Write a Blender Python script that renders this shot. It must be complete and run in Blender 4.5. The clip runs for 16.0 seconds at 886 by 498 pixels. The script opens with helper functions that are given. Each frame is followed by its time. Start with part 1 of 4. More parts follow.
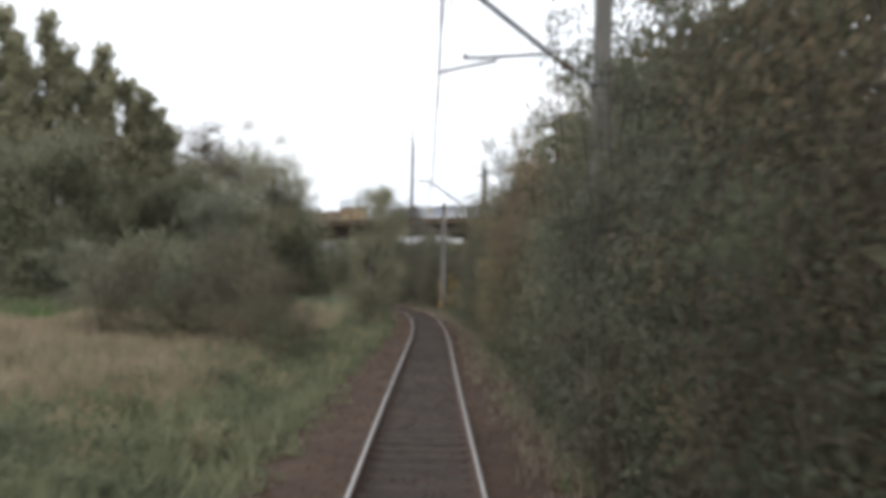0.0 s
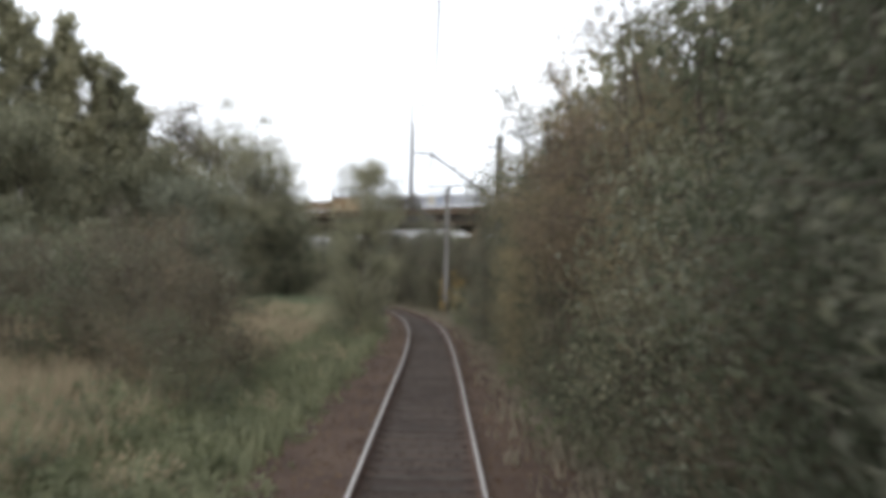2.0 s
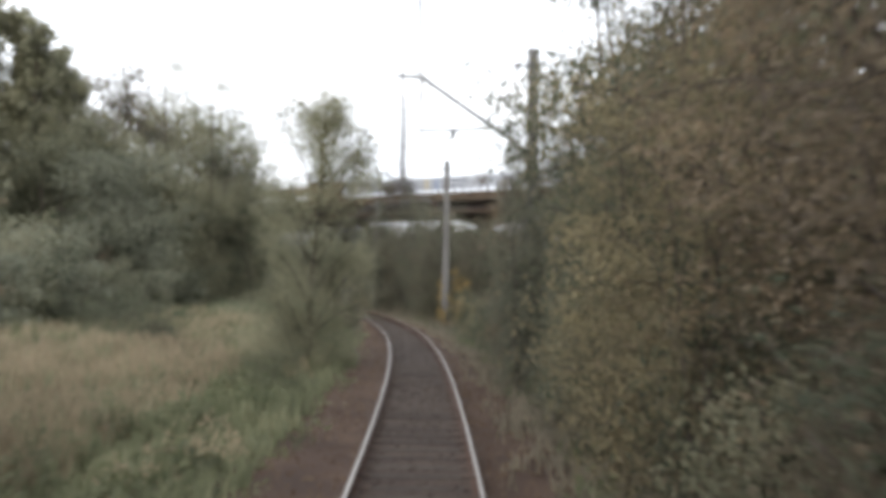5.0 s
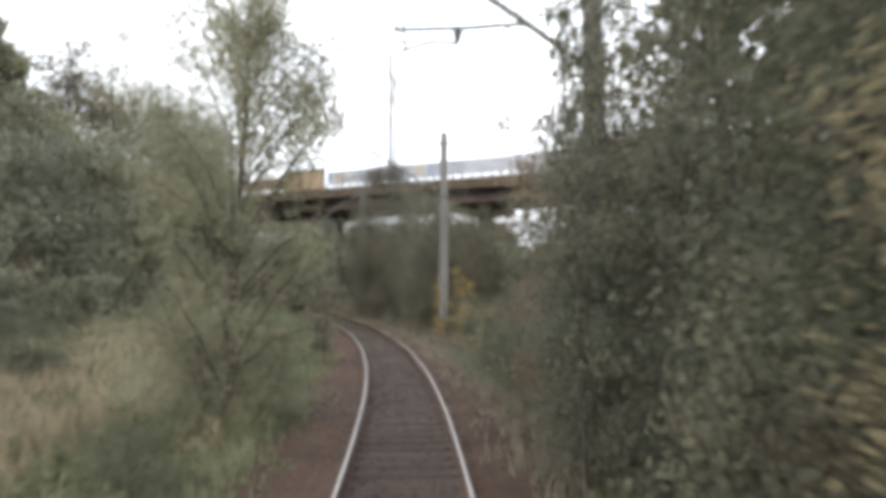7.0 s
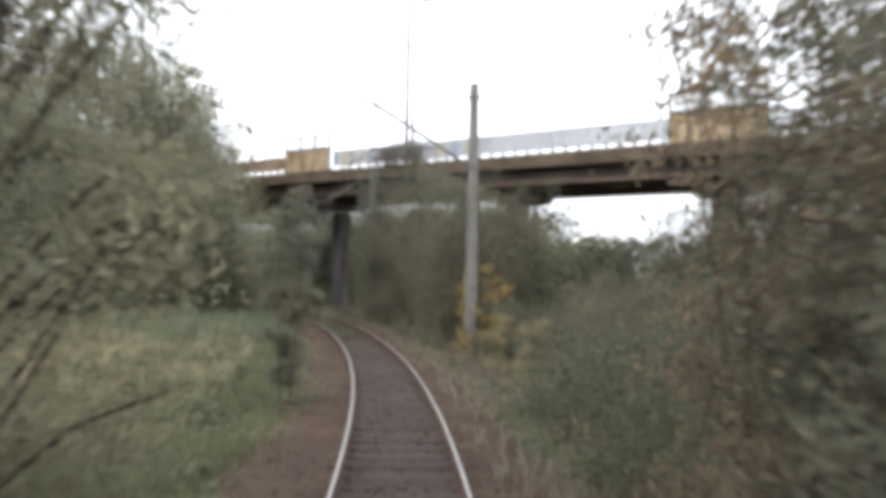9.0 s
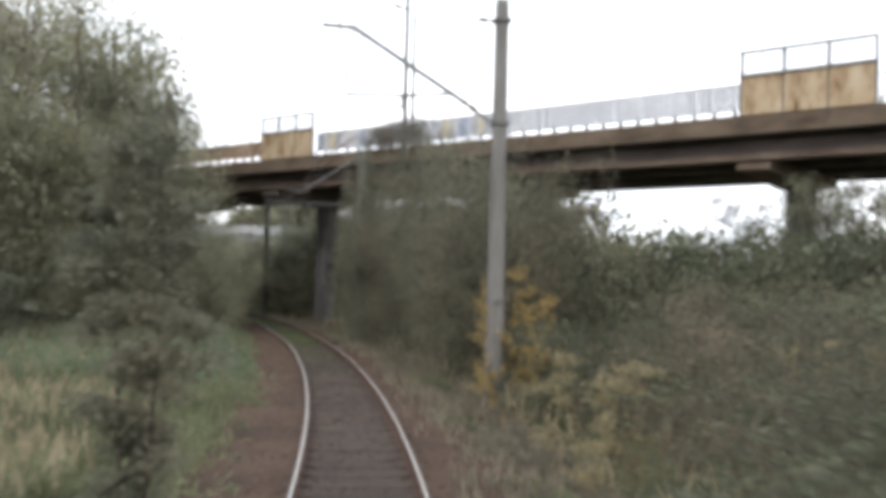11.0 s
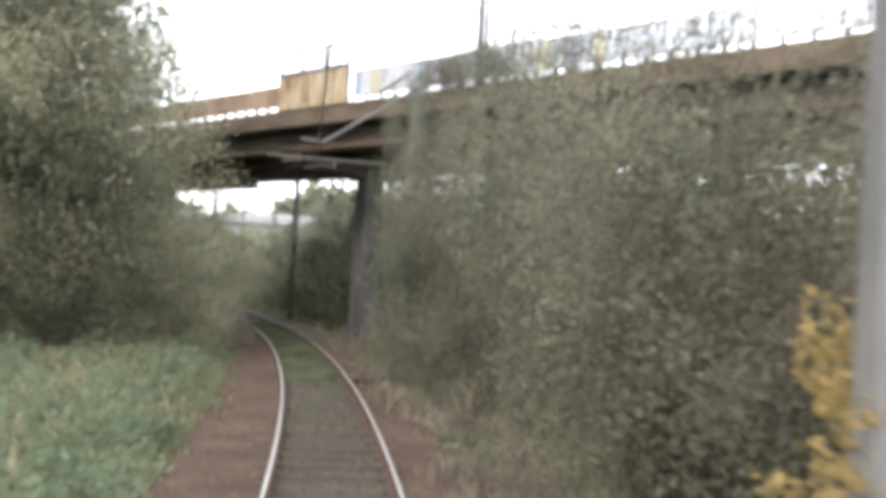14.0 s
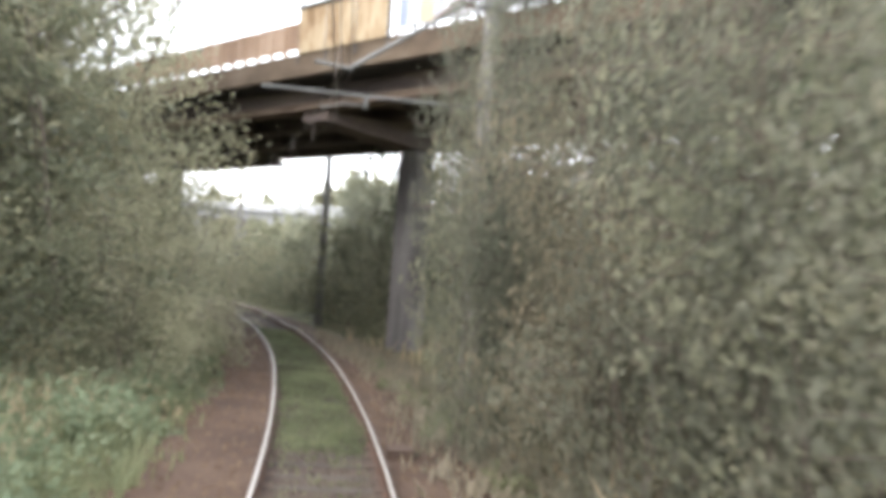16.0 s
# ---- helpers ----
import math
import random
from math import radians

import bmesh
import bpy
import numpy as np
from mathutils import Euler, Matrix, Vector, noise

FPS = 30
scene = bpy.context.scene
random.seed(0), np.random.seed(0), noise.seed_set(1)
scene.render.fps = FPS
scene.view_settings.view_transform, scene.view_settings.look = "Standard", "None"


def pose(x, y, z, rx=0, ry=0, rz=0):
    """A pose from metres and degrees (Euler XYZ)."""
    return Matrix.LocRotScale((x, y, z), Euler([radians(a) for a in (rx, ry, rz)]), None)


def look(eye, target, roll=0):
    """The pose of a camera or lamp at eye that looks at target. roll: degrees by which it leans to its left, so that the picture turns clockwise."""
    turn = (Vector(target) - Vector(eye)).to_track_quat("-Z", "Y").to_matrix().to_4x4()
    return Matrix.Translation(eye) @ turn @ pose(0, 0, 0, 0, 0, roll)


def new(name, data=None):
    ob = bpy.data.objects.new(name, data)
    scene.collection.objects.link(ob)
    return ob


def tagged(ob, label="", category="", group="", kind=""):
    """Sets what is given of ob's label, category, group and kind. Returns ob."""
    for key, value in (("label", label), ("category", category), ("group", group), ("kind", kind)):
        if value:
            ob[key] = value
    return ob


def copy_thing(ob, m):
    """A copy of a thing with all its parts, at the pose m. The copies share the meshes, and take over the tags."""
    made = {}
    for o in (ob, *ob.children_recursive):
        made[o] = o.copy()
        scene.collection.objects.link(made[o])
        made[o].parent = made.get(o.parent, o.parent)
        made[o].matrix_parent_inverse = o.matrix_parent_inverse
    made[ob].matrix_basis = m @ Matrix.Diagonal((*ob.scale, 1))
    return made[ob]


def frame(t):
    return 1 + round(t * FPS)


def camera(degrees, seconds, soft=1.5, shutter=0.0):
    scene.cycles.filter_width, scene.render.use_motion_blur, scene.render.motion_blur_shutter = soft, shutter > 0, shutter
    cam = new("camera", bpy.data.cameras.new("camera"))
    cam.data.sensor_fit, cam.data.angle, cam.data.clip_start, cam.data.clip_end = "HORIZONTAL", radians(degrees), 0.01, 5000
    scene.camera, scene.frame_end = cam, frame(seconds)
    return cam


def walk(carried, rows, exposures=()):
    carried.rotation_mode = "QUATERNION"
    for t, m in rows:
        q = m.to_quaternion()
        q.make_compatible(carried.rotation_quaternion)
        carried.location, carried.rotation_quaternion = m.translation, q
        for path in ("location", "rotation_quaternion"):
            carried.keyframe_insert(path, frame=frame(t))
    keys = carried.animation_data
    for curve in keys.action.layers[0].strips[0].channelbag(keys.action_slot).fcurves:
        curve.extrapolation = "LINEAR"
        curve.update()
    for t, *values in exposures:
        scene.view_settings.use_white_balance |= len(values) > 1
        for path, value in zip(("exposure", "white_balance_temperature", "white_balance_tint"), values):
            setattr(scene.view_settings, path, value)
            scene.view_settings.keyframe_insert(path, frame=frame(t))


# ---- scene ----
# Camera: carried in the cab of a slow train, 2.3 m over the rails
cam = camera(48.2, 16.0, soft=5.7, shutter=0.9)
ROWS = [
    (0.0, 0.00, -0.00, 2.29, 0.30, 1.70, -1.18),
    (0.5, -0.02, 2.55, 2.29, 0.11, 1.55, -1.25),
    (1.0, -0.06, 5.09, 2.30, 0.26, 1.50, -1.11),
    (1.5, -0.11, 7.62, 2.30, 0.24, 1.45, -1.26),
    (2.0, -0.15, 10.13, 2.30, 0.39, 1.54, -1.24),
    (2.5, -0.19, 12.63, 2.30, 0.55, 1.55, -1.12),
    (3.0, -0.21, 15.11, 2.30, 0.42, 1.61, -0.90),
    (3.5, -0.23, 17.57, 2.30, 0.37, 1.58, -0.90),
    (4.0, -0.26, 20.02, 2.31, 0.37, 1.57, -1.01),
    (6.5, -0.40, 32.29, 2.30, -0.20, 1.39, -0.45),
    (7.0, -0.43, 34.73, 2.30, -0.00, 1.54, -0.07),
    (7.5, -0.47, 37.17, 2.30, 0.21, 1.49, -0.25),
    (8.0, -0.52, 39.60, 2.29, 0.89, 1.54, -0.47),
    (8.5, -0.59, 41.99, 2.29, 1.09, 1.38, -0.84),
    (11.0, -1.07, 53.82, 2.30, 1.07, 1.80, -1.55),
    (11.5, -1.21, 56.17, 2.30, 1.91, 1.78, -1.75),
    (12.0, -1.39, 58.52, 2.31, 2.08, 1.76, -1.97),
    (12.5, -1.61, 60.91, 2.31, 2.19, 1.78, -2.23),
    (13.0, -1.86, 63.28, 2.31, 2.51, 1.82, -2.54),
    (13.5, -2.13, 65.64, 2.31, 3.35, 1.76, -2.87),
    (14.0, -2.42, 67.97, 2.31, 4.11, 1.67, -3.05),
    (14.5, -2.74, 70.28, 2.31, 4.62, 1.57, -3.24),
    (15.0, -3.10, 72.56, 2.31, 5.13, 1.49, -3.23),
    (15.5, -3.46, 74.83, 2.31, 5.92, 1.54, -3.58),
    (16.0, -3.85, 77.11, 2.31, 6.58, 1.39, -3.92),
]
EXPOSURES = [(0.0, 0.5), (4.0, 0.74), (7.0, 1.06), (8.5, 1.1), (11.0, 1.0), (12.5, 1.3), (13.5, 1.7), (16.0, 2.3)]
walk(cam, [(t, pose(x, y, z, 90 + pitch, roll, yaw)) for t, x, y, z, yaw, pitch, roll in ROWS], EXPOSURES)

# ---- world and sun: a bright overcast sky ----
world = bpy.data.worlds.new("overcast_sky")
scene.world = world
world.use_nodes = True
wn, wl = world.node_tree.nodes, world.node_tree.links
wn.clear()
sky = wn.new("ShaderNodeTexSky")
sky.sky_type, sky.sun_disc = "NISHITA", False
sky.sun_elevation, sky.sun_rotation = radians(38), radians(200)
sky.air_density, sky.dust_density = 1.0, 4.0
wco = wn.new("ShaderNodeTexCoord")
wmap = wn.new("ShaderNodeMapping")
wmap.inputs["Scale"].default_value = (1.0, 1.0, 3.5)
wnoise = wn.new("ShaderNodeTexNoise")
wnoise.inputs["Scale"].default_value, wnoise.inputs["Detail"].default_value = 2.6, 6.0
wramp = wn.new("ShaderNodeValToRGB")
wramp.color_ramp.elements[0].position, wramp.color_ramp.elements[0].color = 0.3, (8.6, 9.2, 10.2, 1)
wramp.color_ramp.elements[1].position, wramp.color_ramp.elements[1].color = 0.7, (11.6, 11.7, 11.9, 1)
wmix = wn.new("ShaderNodeMix")
wmix.data_type = "RGBA"
wmix.inputs["Factor"].default_value = 0.88
wbg = wn.new("ShaderNodeBackground")
wbg.inputs["Strength"].default_value = 0.1
wout = wn.new("ShaderNodeOutputWorld")
wl.new(wco.outputs["Generated"], wmap.inputs["Vector"])
wl.new(wmap.outputs["Vector"], wnoise.inputs["Vector"])
wl.new(wnoise.outputs["Fac"], wramp.inputs["Fac"])
wl.new(sky.outputs["Color"], wmix.inputs["A"])
wl.new(wramp.outputs["Color"], wmix.inputs["B"])
wl.new(wmix.outputs["Result"], wbg.inputs["Color"])
wl.new(wbg.outputs["Background"], wout.inputs["Surface"])
sun = bpy.data.lights.new("sun", "SUN")
sun.energy, sun.angle, sun.color = 0.7, radians(25), (1.0, 0.96, 0.9)
new("sun", sun).matrix_world = look((0, 0, 50), (14, 38, 19))


# ---- materials ----
def material(name, colors, scale=3.0, rough=0.85, metal=0.0, bump=0.2, fine=40.0, stretch=(1, 1, 1), positions=None, per="none", spread=0.25):
    """Two scales of noise mix the colours; per: 'island' or 'object' adds a random tone."""
    mat = bpy.data.materials.new(name)
    mat.use_nodes = True
    n, l = mat.node_tree.nodes, mat.node_tree.links
    bsdf = n["Principled BSDF"]
    bsdf.inputs["Roughness"].default_value, bsdf.inputs["Metallic"].default_value = rough, metal
    bsdf.inputs["Specular IOR Level"].default_value = 0.3
    geo = n.new("ShaderNodeNewGeometry")
    mp = n.new("ShaderNodeMapping")
    mp.inputs["Scale"].default_value = stretch
    l.new(geo.outputs["Position"], mp.inputs["Vector"])
    big, small = n.new("ShaderNodeTexNoise"), n.new("ShaderNodeTexNoise")
    big.inputs["Scale"].default_value, big.inputs["Detail"].default_value = scale, 6
    small.inputs["Scale"].default_value, small.inputs["Detail"].default_value = fine, 4
    for node in (big, small):
        l.new(mp.outputs["Vector"], node.inputs["Vector"])
    add = n.new("ShaderNodeMath")
    add.operation = "MULTIPLY_ADD"
    add.inputs[1].default_value = 0.35
    l.new(small.outputs["Fac"], add.inputs[0])
    l.new(big.outputs["Fac"], add.inputs[2])
    fac = add.outputs[0]
    if per != "none":
        rnd = geo.outputs["Random Per Island"] if per == "island" else n.new("ShaderNodeObjectInfo").outputs["Random"]
        more = n.new("ShaderNodeMath")
        more.operation = "MULTIPLY_ADD"
        more.inputs[1].default_value = spread
        l.new(rnd, more.inputs[0])
        l.new(fac, more.inputs[2])
        fac = more.outputs[0]
    ramp = n.new("ShaderNodeValToRGB")
    el = ramp.color_ramp.elements
    lo, hi = 0.42, 0.92 + (spread if per != "none" else 0)
    k = len(colors)
    for i, c in enumerate(colors):
        p = positions[i] if positions else lo + (hi - lo) * i / max(k - 1, 1)
        e = el[i] if i < 2 else el.new(p)
        e.position, e.color = p, (*c, 1)
    l.new(fac, ramp.inputs["Fac"])
    l.new(ramp.outputs["Color"], bsdf.inputs["Base Color"])
    if bump:
        b = n.new("ShaderNodeBump")
        b.inputs["Strength"].default_value, b.inputs["Distance"].default_value = bump, 0.02
        l.new(small.outputs["Fac"], b.inputs["Height"])
        l.new(b.outputs["Normal"], bsdf.inputs["Normal"])
    return mat


def leaf_material(name, colors, through_light=0.48):
    """Leaves: a tone for each leaf, larger patches, and light through the blade."""
    mat = bpy.data.materials.new(name)
    mat.use_nodes = True
    n, l = mat.node_tree.nodes, mat.node_tree.links
    bsdf, out = n["Principled BSDF"], n["Material Output"]
    bsdf.inputs["Roughness"].default_value = 0.6
    bsdf.inputs["Specular IOR Level"].default_value = 0.25
    geo, info, noi = n.new("ShaderNodeNewGeometry"), n.new("ShaderNodeObjectInfo"), n.new("ShaderNodeTexNoise")
    noi.inputs["Scale"].default_value, noi.inputs["Detail"].default_value, noi.inputs["Roughness"].default_value = 0.75, 6, 0.62
    l.new(geo.outputs["Position"], noi.inputs["Vector"])
    a, b, c = (n.new("ShaderNodeMath") for _ in range(3))
    for node, k in ((a, 0.15), (b, 0.24), (c, 1.35)):
        node.operation = "MULTIPLY_ADD"
        node.inputs[1].default_value = k
    a.inputs[2].default_value = -0.445
    l.new(geo.outputs["Random Per Island"], a.inputs[0])
    l.new(info.outputs["Random"], b.inputs[0])
    l.new(a.outputs[0], b.inputs[2])
    l.new(noi.outputs["Fac"], c.inputs[0])
    l.new(b.outputs[0], c.inputs[2])
    ramp = n.new("ShaderNodeValToRGB")
    el = ramp.color_ramp.elements
    for i, col in enumerate(colors):
        p = 0.12 + 0.75 * i / (len(colors) - 1)
        e = el[i] if i < 2 else el.new(p)
        e.position, e.color = p, (*col, 1)
    l.new(c.outputs[0], ramp.inputs["Fac"])
    l.new(ramp.outputs["Color"], bsdf.inputs["Base Color"])
    trans, mix = n.new("ShaderNodeBsdfTranslucent"), n.new("ShaderNodeMixShader")
    mix.inputs["Fac"].default_value = through_light
    l.new(ramp.outputs["Color"], trans.inputs["Color"])
    l.new(bsdf.outputs[0], mix.inputs[1])
    l.new(trans.outputs[0], mix.inputs[2])
    l.new(mix.outputs[0], out.inputs["Surface"])
    return mat


M_GROUND = material("meadow_soil", [(0.035, 0.04, 0.02), (0.07, 0.075, 0.035), (0.13, 0.11, 0.06)], 0.35, 1.0, fine=9)
M_BALLAST = material("old_ballast", [(0.029, 0.0172, 0.0120), (0.052, 0.0310, 0.0212), (0.080, 0.053, 0.037)], 0.8, 0.95, fine=22, bump=0.8)
M_OILED = material("oil_stained_ballast", [(0.025, 0.0160, 0.0120), (0.046, 0.0300, 0.0225), (0.068, 0.048, 0.036)], 0.9, 0.9, fine=22, bump=0.8)
M_STONE_DARK = material("dark_ballast_stone", [(0.022, 0.017, 0.014), (0.045, 0.034, 0.027), (0.075, 0.060, 0.047)], 1.2, 0.95, per="island", spread=0.4)
M_STONE = material("ballast_stone", [(0.035, 0.0235, 0.0155), (0.0731, 0.0465, 0.0292), (0.119, 0.085, 0.055)], 1.2, 0.95, per="island", spread=0.4)
M_SLEEPER = material("sleeper_wood", [(0.020, 0.0155, 0.0125), (0.038, 0.030, 0.025), (0.064, 0.053, 0.044)], 4, 0.9, fine=60, stretch=(1, 4, 4), per="object")
M_RAIL_SIDE = material("rusty_rail", [(0.05, 0.028, 0.02), (0.10, 0.055, 0.036)], 6, 0.8, 0.2)
M_RAIL_TOP = material("worn_rail_head", [(0.350, 0.336, 0.316), (0.440, 0.425, 0.404)], 2, 0.48, 0.55, bump=0.03)
M_IRON = material("clip_iron", [(0.05, 0.035, 0.028), (0.09, 0.06, 0.045)], 12, 0.8, 0.3)
M_CONCRETE = material("mast_concrete", [(0.0998, 0.0967, 0.0905), (0.147, 0.14, 0.132), (0.187, 0.181, 0.169)], 1.6, 0.9, fine=30, stretch=(3, 3, 0.6))
M_PIER = material("pier_concrete", [(0.0525, 0.0488, 0.0488), (0.112, 0.105, 0.105), (0.195, 0.184, 0.18)], 0.7, 0.9, fine=14, stretch=(1.88, 1.88, 0.375))
M_GIRDER = material("sooty_girder_concrete", [(0.078, 0.062, 0.061), (0.145, 0.116, 0.110), (0.250, 0.200, 0.168)], 0.6, 0.9, fine=12, stretch=(0.6, 0.6, 2))
M_FASCIA = material("rust_stained_fascia", [(0.0507, 0.0369, 0.0263), (0.101, 0.0738, 0.0522), (0.139, 0.108, 0.0798)], 0.7, 0.9, fine=16, stretch=(1, 1, 2.5))
# rusty brown, lightened so the near flange's catch of light is in its colour
M_LEDGE = material("rusty_lit_flange", [(0.095, 0.068, 0.052), (0.165, 0.122, 0.095), (0.230, 0.180, 0.145)], 0.7, 0.9, fine=14, stretch=(1, 1, 2.5))
M_ASPHALT = material("asphalt", [(0.04, 0.04, 0.04), (0.07, 0.068, 0.065)], 1, 0.95)
M_FENCE = material("faded_fence_paint", [(0.217, 0.225, 0.251), (0.301, 0.309, 0.335), (0.369, 0.377, 0.402)], 0.5, 0.6, per="object")
M_FENCE_BROWN = material("rusty_fence_paint", [(0.16, 0.10, 0.07), (0.24, 0.16, 0.11), (0.32, 0.23, 0.17)], 0.8, 0.75, per="object")
M_BLUE = material("blue_paint", [(0.224, 0.264, 0.36), (0.304, 0.336, 0.416)], 3, 0.6)
M_YELLOW = material("yellow_paint", [(0.39, 0.345, 0.247), (0.45, 0.405, 0.315)], 3, 0.6)
M_WHITE = material("white_paint", [(0.4, 0.4, 0.416), (0.512, 0.512, 0.528)], 3, 0.6)
M_PANEL = material("ochre_shield_board", [(0.13, 0.075, 0.035), (0.27, 0.19, 0.115), (0.36, 0.28, 0.185), (0.42, 0.345, 0.245)], 1.9, 0.8, fine=9, stretch=(1.3, 1.3, 0.45), positions=(0.45, 0.58, 0.72, 0.9))
M_POST = material("dark_steel", [(0.05, 0.045, 0.045), (0.10, 0.09, 0.085)], 5, 0.6, 0.3)
M_STEEL = material("galvanised_steel", [(0.095, 0.095, 0.095), (0.145, 0.145, 0.142)], 6, 0.55, 0.4)
M_WIRE = material("catenary_wire", [(0.16, 0.14, 0.13), (0.24, 0.21, 0.2)], 3, 0.5, 0.4, bump=0)
M_MESH = material("guard_wire", [(0.158, 0.171, 0.18), (0.203, 0.216, 0.225)], 3, 0.5, 0.3, bump=0)
M_INSULATOR = material("brown_porcelain", [(0.06, 0.035, 0.03), (0.09, 0.05, 0.04)], 3, 0.25, bump=0)
M_BARK = material("bark", [(0.045, 0.036, 0.028), (0.09, 0.075, 0.06), (0.14, 0.12, 0.10)], 5, 0.95, fine=40, stretch=(3, 3, 0.7), bump=0.6)
M_HALL = material("grey_cladding", [(0.2, 0.2, 0.21), (0.28, 0.28, 0.29)], 0.05, 0.7, fine=0.6)
M_HALLROOF = material("pale_roof", [(0.288, 0.293, 0.302), (0.346, 0.346, 0.355)], 0.05, 0.6, fine=0.5)

L_OLIVE = leaf_material("olive_leaves", [(0.105, 0.110, 0.075), (0.205, 0.207, 0.140), (0.265, 0.255, 0.172), (0.310, 0.275, 0.180)])
L_DARK = leaf_material("dark_leaves", [(0.044, 0.050, 0.034), (0.092, 0.104, 0.069), (0.145, 0.154, 0.098), (0.205, 0.194, 0.124)])
L_WILLOW = leaf_material("willow_leaves", [(0.125, 0.134, 0.100), (0.220, 0.228, 0.168), (0.285, 0.286, 0.206), (0.330, 0.312, 0.220)])
L_RUST = leaf_material("autumn_leaves", [(0.100, 0.082, 0.060), (0.195, 0.156, 0.110), (0.300, 0.232, 0.152), (0.390, 0.275, 0.165)])
L_GOLD = leaf_material("golden_olive_leaves", [(0.150, 0.135, 0.085), (0.270, 0.235, 0.145), (0.385, 0.325, 0.190), (0.480, 0.390, 0.215)])
L_UMBER = leaf_material("dark_brown_leaves", [(0.062, 0.055, 0.040), (0.130, 0.112, 0.078), (0.205, 0.168, 0.112), (0.290, 0.210, 0.120)])
L_VERGE = leaf_material("faded_verge_leaves", [(0.110, 0.100, 0.078), (0.205, 0.182, 0.138), (0.285, 0.248, 0.185), (0.350, 0.292, 0.215)])
L_RANK = leaf_material("rank_meadow_leaves", [(0.115, 0.125, 0.080), (0.205, 0.218, 0.132), (0.290, 0.290, 0.180), (0.400, 0.350, 0.230)])
L_LAWN = leaf_material("mown_lawn", [(0.075, 0.130, 0.040), (0.110, 0.180, 0.055), (0.140, 0.210, 0.070)])
L_MOSS = leaf_material("grey_olive_leaves", [(0.072, 0.070, 0.050), (0.138, 0.130, 0.092), (0.210, 0.182, 0.128), (0.320, 0.230, 0.140)])
L_PALE = leaf_material("pale_olive_leaves", [(0.175, 0.175, 0.120), (0.285, 0.280, 0.188), (0.350, 0.335, 0.225), (0.400, 0.365, 0.245)])
L_GREY = leaf_material("grey_green_leaves", [(0.070, 0.074, 0.056), (0.140, 0.145, 0.108), (0.205, 0.203, 0.150), (0.300, 0.250, 0.175)])
L_YELLOW = leaf_material("yellow_leaves", [(0.220, 0.165, 0.070), (0.350, 0.255, 0.105), (0.440, 0.325, 0.140), (0.510, 0.390, 0.180)])
L_GRASS = leaf_material("grass_blades", [(0.080, 0.092, 0.055), (0.150, 0.168, 0.095), (0.215, 0.225, 0.130), (0.300, 0.275, 0.175)])
L_NETTLE = leaf_material("lush_weed_leaves", [(0.080, 0.110, 0.068), (0.150, 0.190, 0.118), (0.205, 0.240, 0.155), (0.260, 0.262, 0.180)])
L_REED = leaf_material("dry_reed", [(0.190, 0.155, 0.105), (0.320, 0.262, 0.178), (0.430, 0.355, 0.245), (0.480, 0.410, 0.290)])


# ---- helpers of this scene ----
def mesh_from(name, bm, mats):
    me = bpy.data.meshes.new(name)
    bm.to_mesh(me)
    bm.free()
    for m in mats if isinstance(mats, (list, tuple)) else [mats]:
        me.materials.append(m)
    return me


def part(name, bm, mat, parent=None, label="", smooth=False):
    me = mesh_from(name, bm, mat)
    if smooth:
        for p in me.polygons:
            p.use_smooth = True
    ob = new(name, me)
    if parent:
        ob.parent = parent
    return tagged(ob, label)


def piece(name, me, parent, x=0, y=0, z=0, rz=0):
    ob = new(name, me)
    ob.parent = parent
    ob.matrix_basis = pose(x, y, z, 0, 0, rz)
    return ob


def empty(name, label, category, m=None, group="", kind=""):
    ob = new(name)
    ob.empty_display_size = 0.3
    if m is not None:
        ob.matrix_basis = m
    return tagged(ob, label, category, group, kind)


def add_box(bm, x0, x1, y0, y1, z0, z1, bevel=0.0, lift=None, mat=0):
    """A box; lift(x) raises its corners, for sloping decks."""
    vs = [bm.verts.new((x, y, z + (lift(x) if lift else 0))) for x in (x0, x1) for y in (y0, y1) for z in (z0, z1)]
    fs = [bm.faces.new([vs[i] for i in q]) for q in ((0, 1, 3, 2), (4, 6, 7, 5), (0, 4, 5, 1), (2, 3, 7, 6), (0, 2, 6, 4), (1, 5, 7, 3))]
    for f in fs:
        f.material_index = mat
    if bevel:
        es = list({e for f in fs for e in f.edges})
        bmesh.ops.bevel(bm, geom=es, offset=bevel, segments=1, affect="EDGES", profile=0.5)
    return bm


def box(*a, **k):
    return add_box(bmesh.new(), *a, **k)


def add_tube(bm, points, radii, sides=6, cap=True):
    """A tube through points."""
    pts = [Vector(p) for p in points]
    if not isinstance(radii, (list, tuple)):
        radii = [radii] * len(pts)
    rings = []
    for i, p in enumerate(pts):
        d = (pts[min(i + 1, len(pts) - 1)] - pts[max(i - 1, 0)]).normalized()
        side = d.cross(Vector((0, 0, 1)) if abs(d.z) < 0.9 else Vector((1, 0, 0))).normalized()
        up = side.cross(d)
        rings.append([bm.verts.new(p + radii[i] * (math.cos(a) * side + math.sin(a) * up)) for a in [2 * math.pi * k / sides for k in range(sides)]])
    for r, q in zip(rings, rings[1:]):
        for k in range(sides):
            bm.faces.new((r[k], r[(k + 1) % sides], q[(k + 1) % sides], q[k]))
    if cap:
        bm.faces.new(rings[0][::-1])
        bm.faces.new(rings[-1])
    return bm


def tube(points, radii, sides=6):
    return add_tube(bmesh.new(), points, radii, sides)


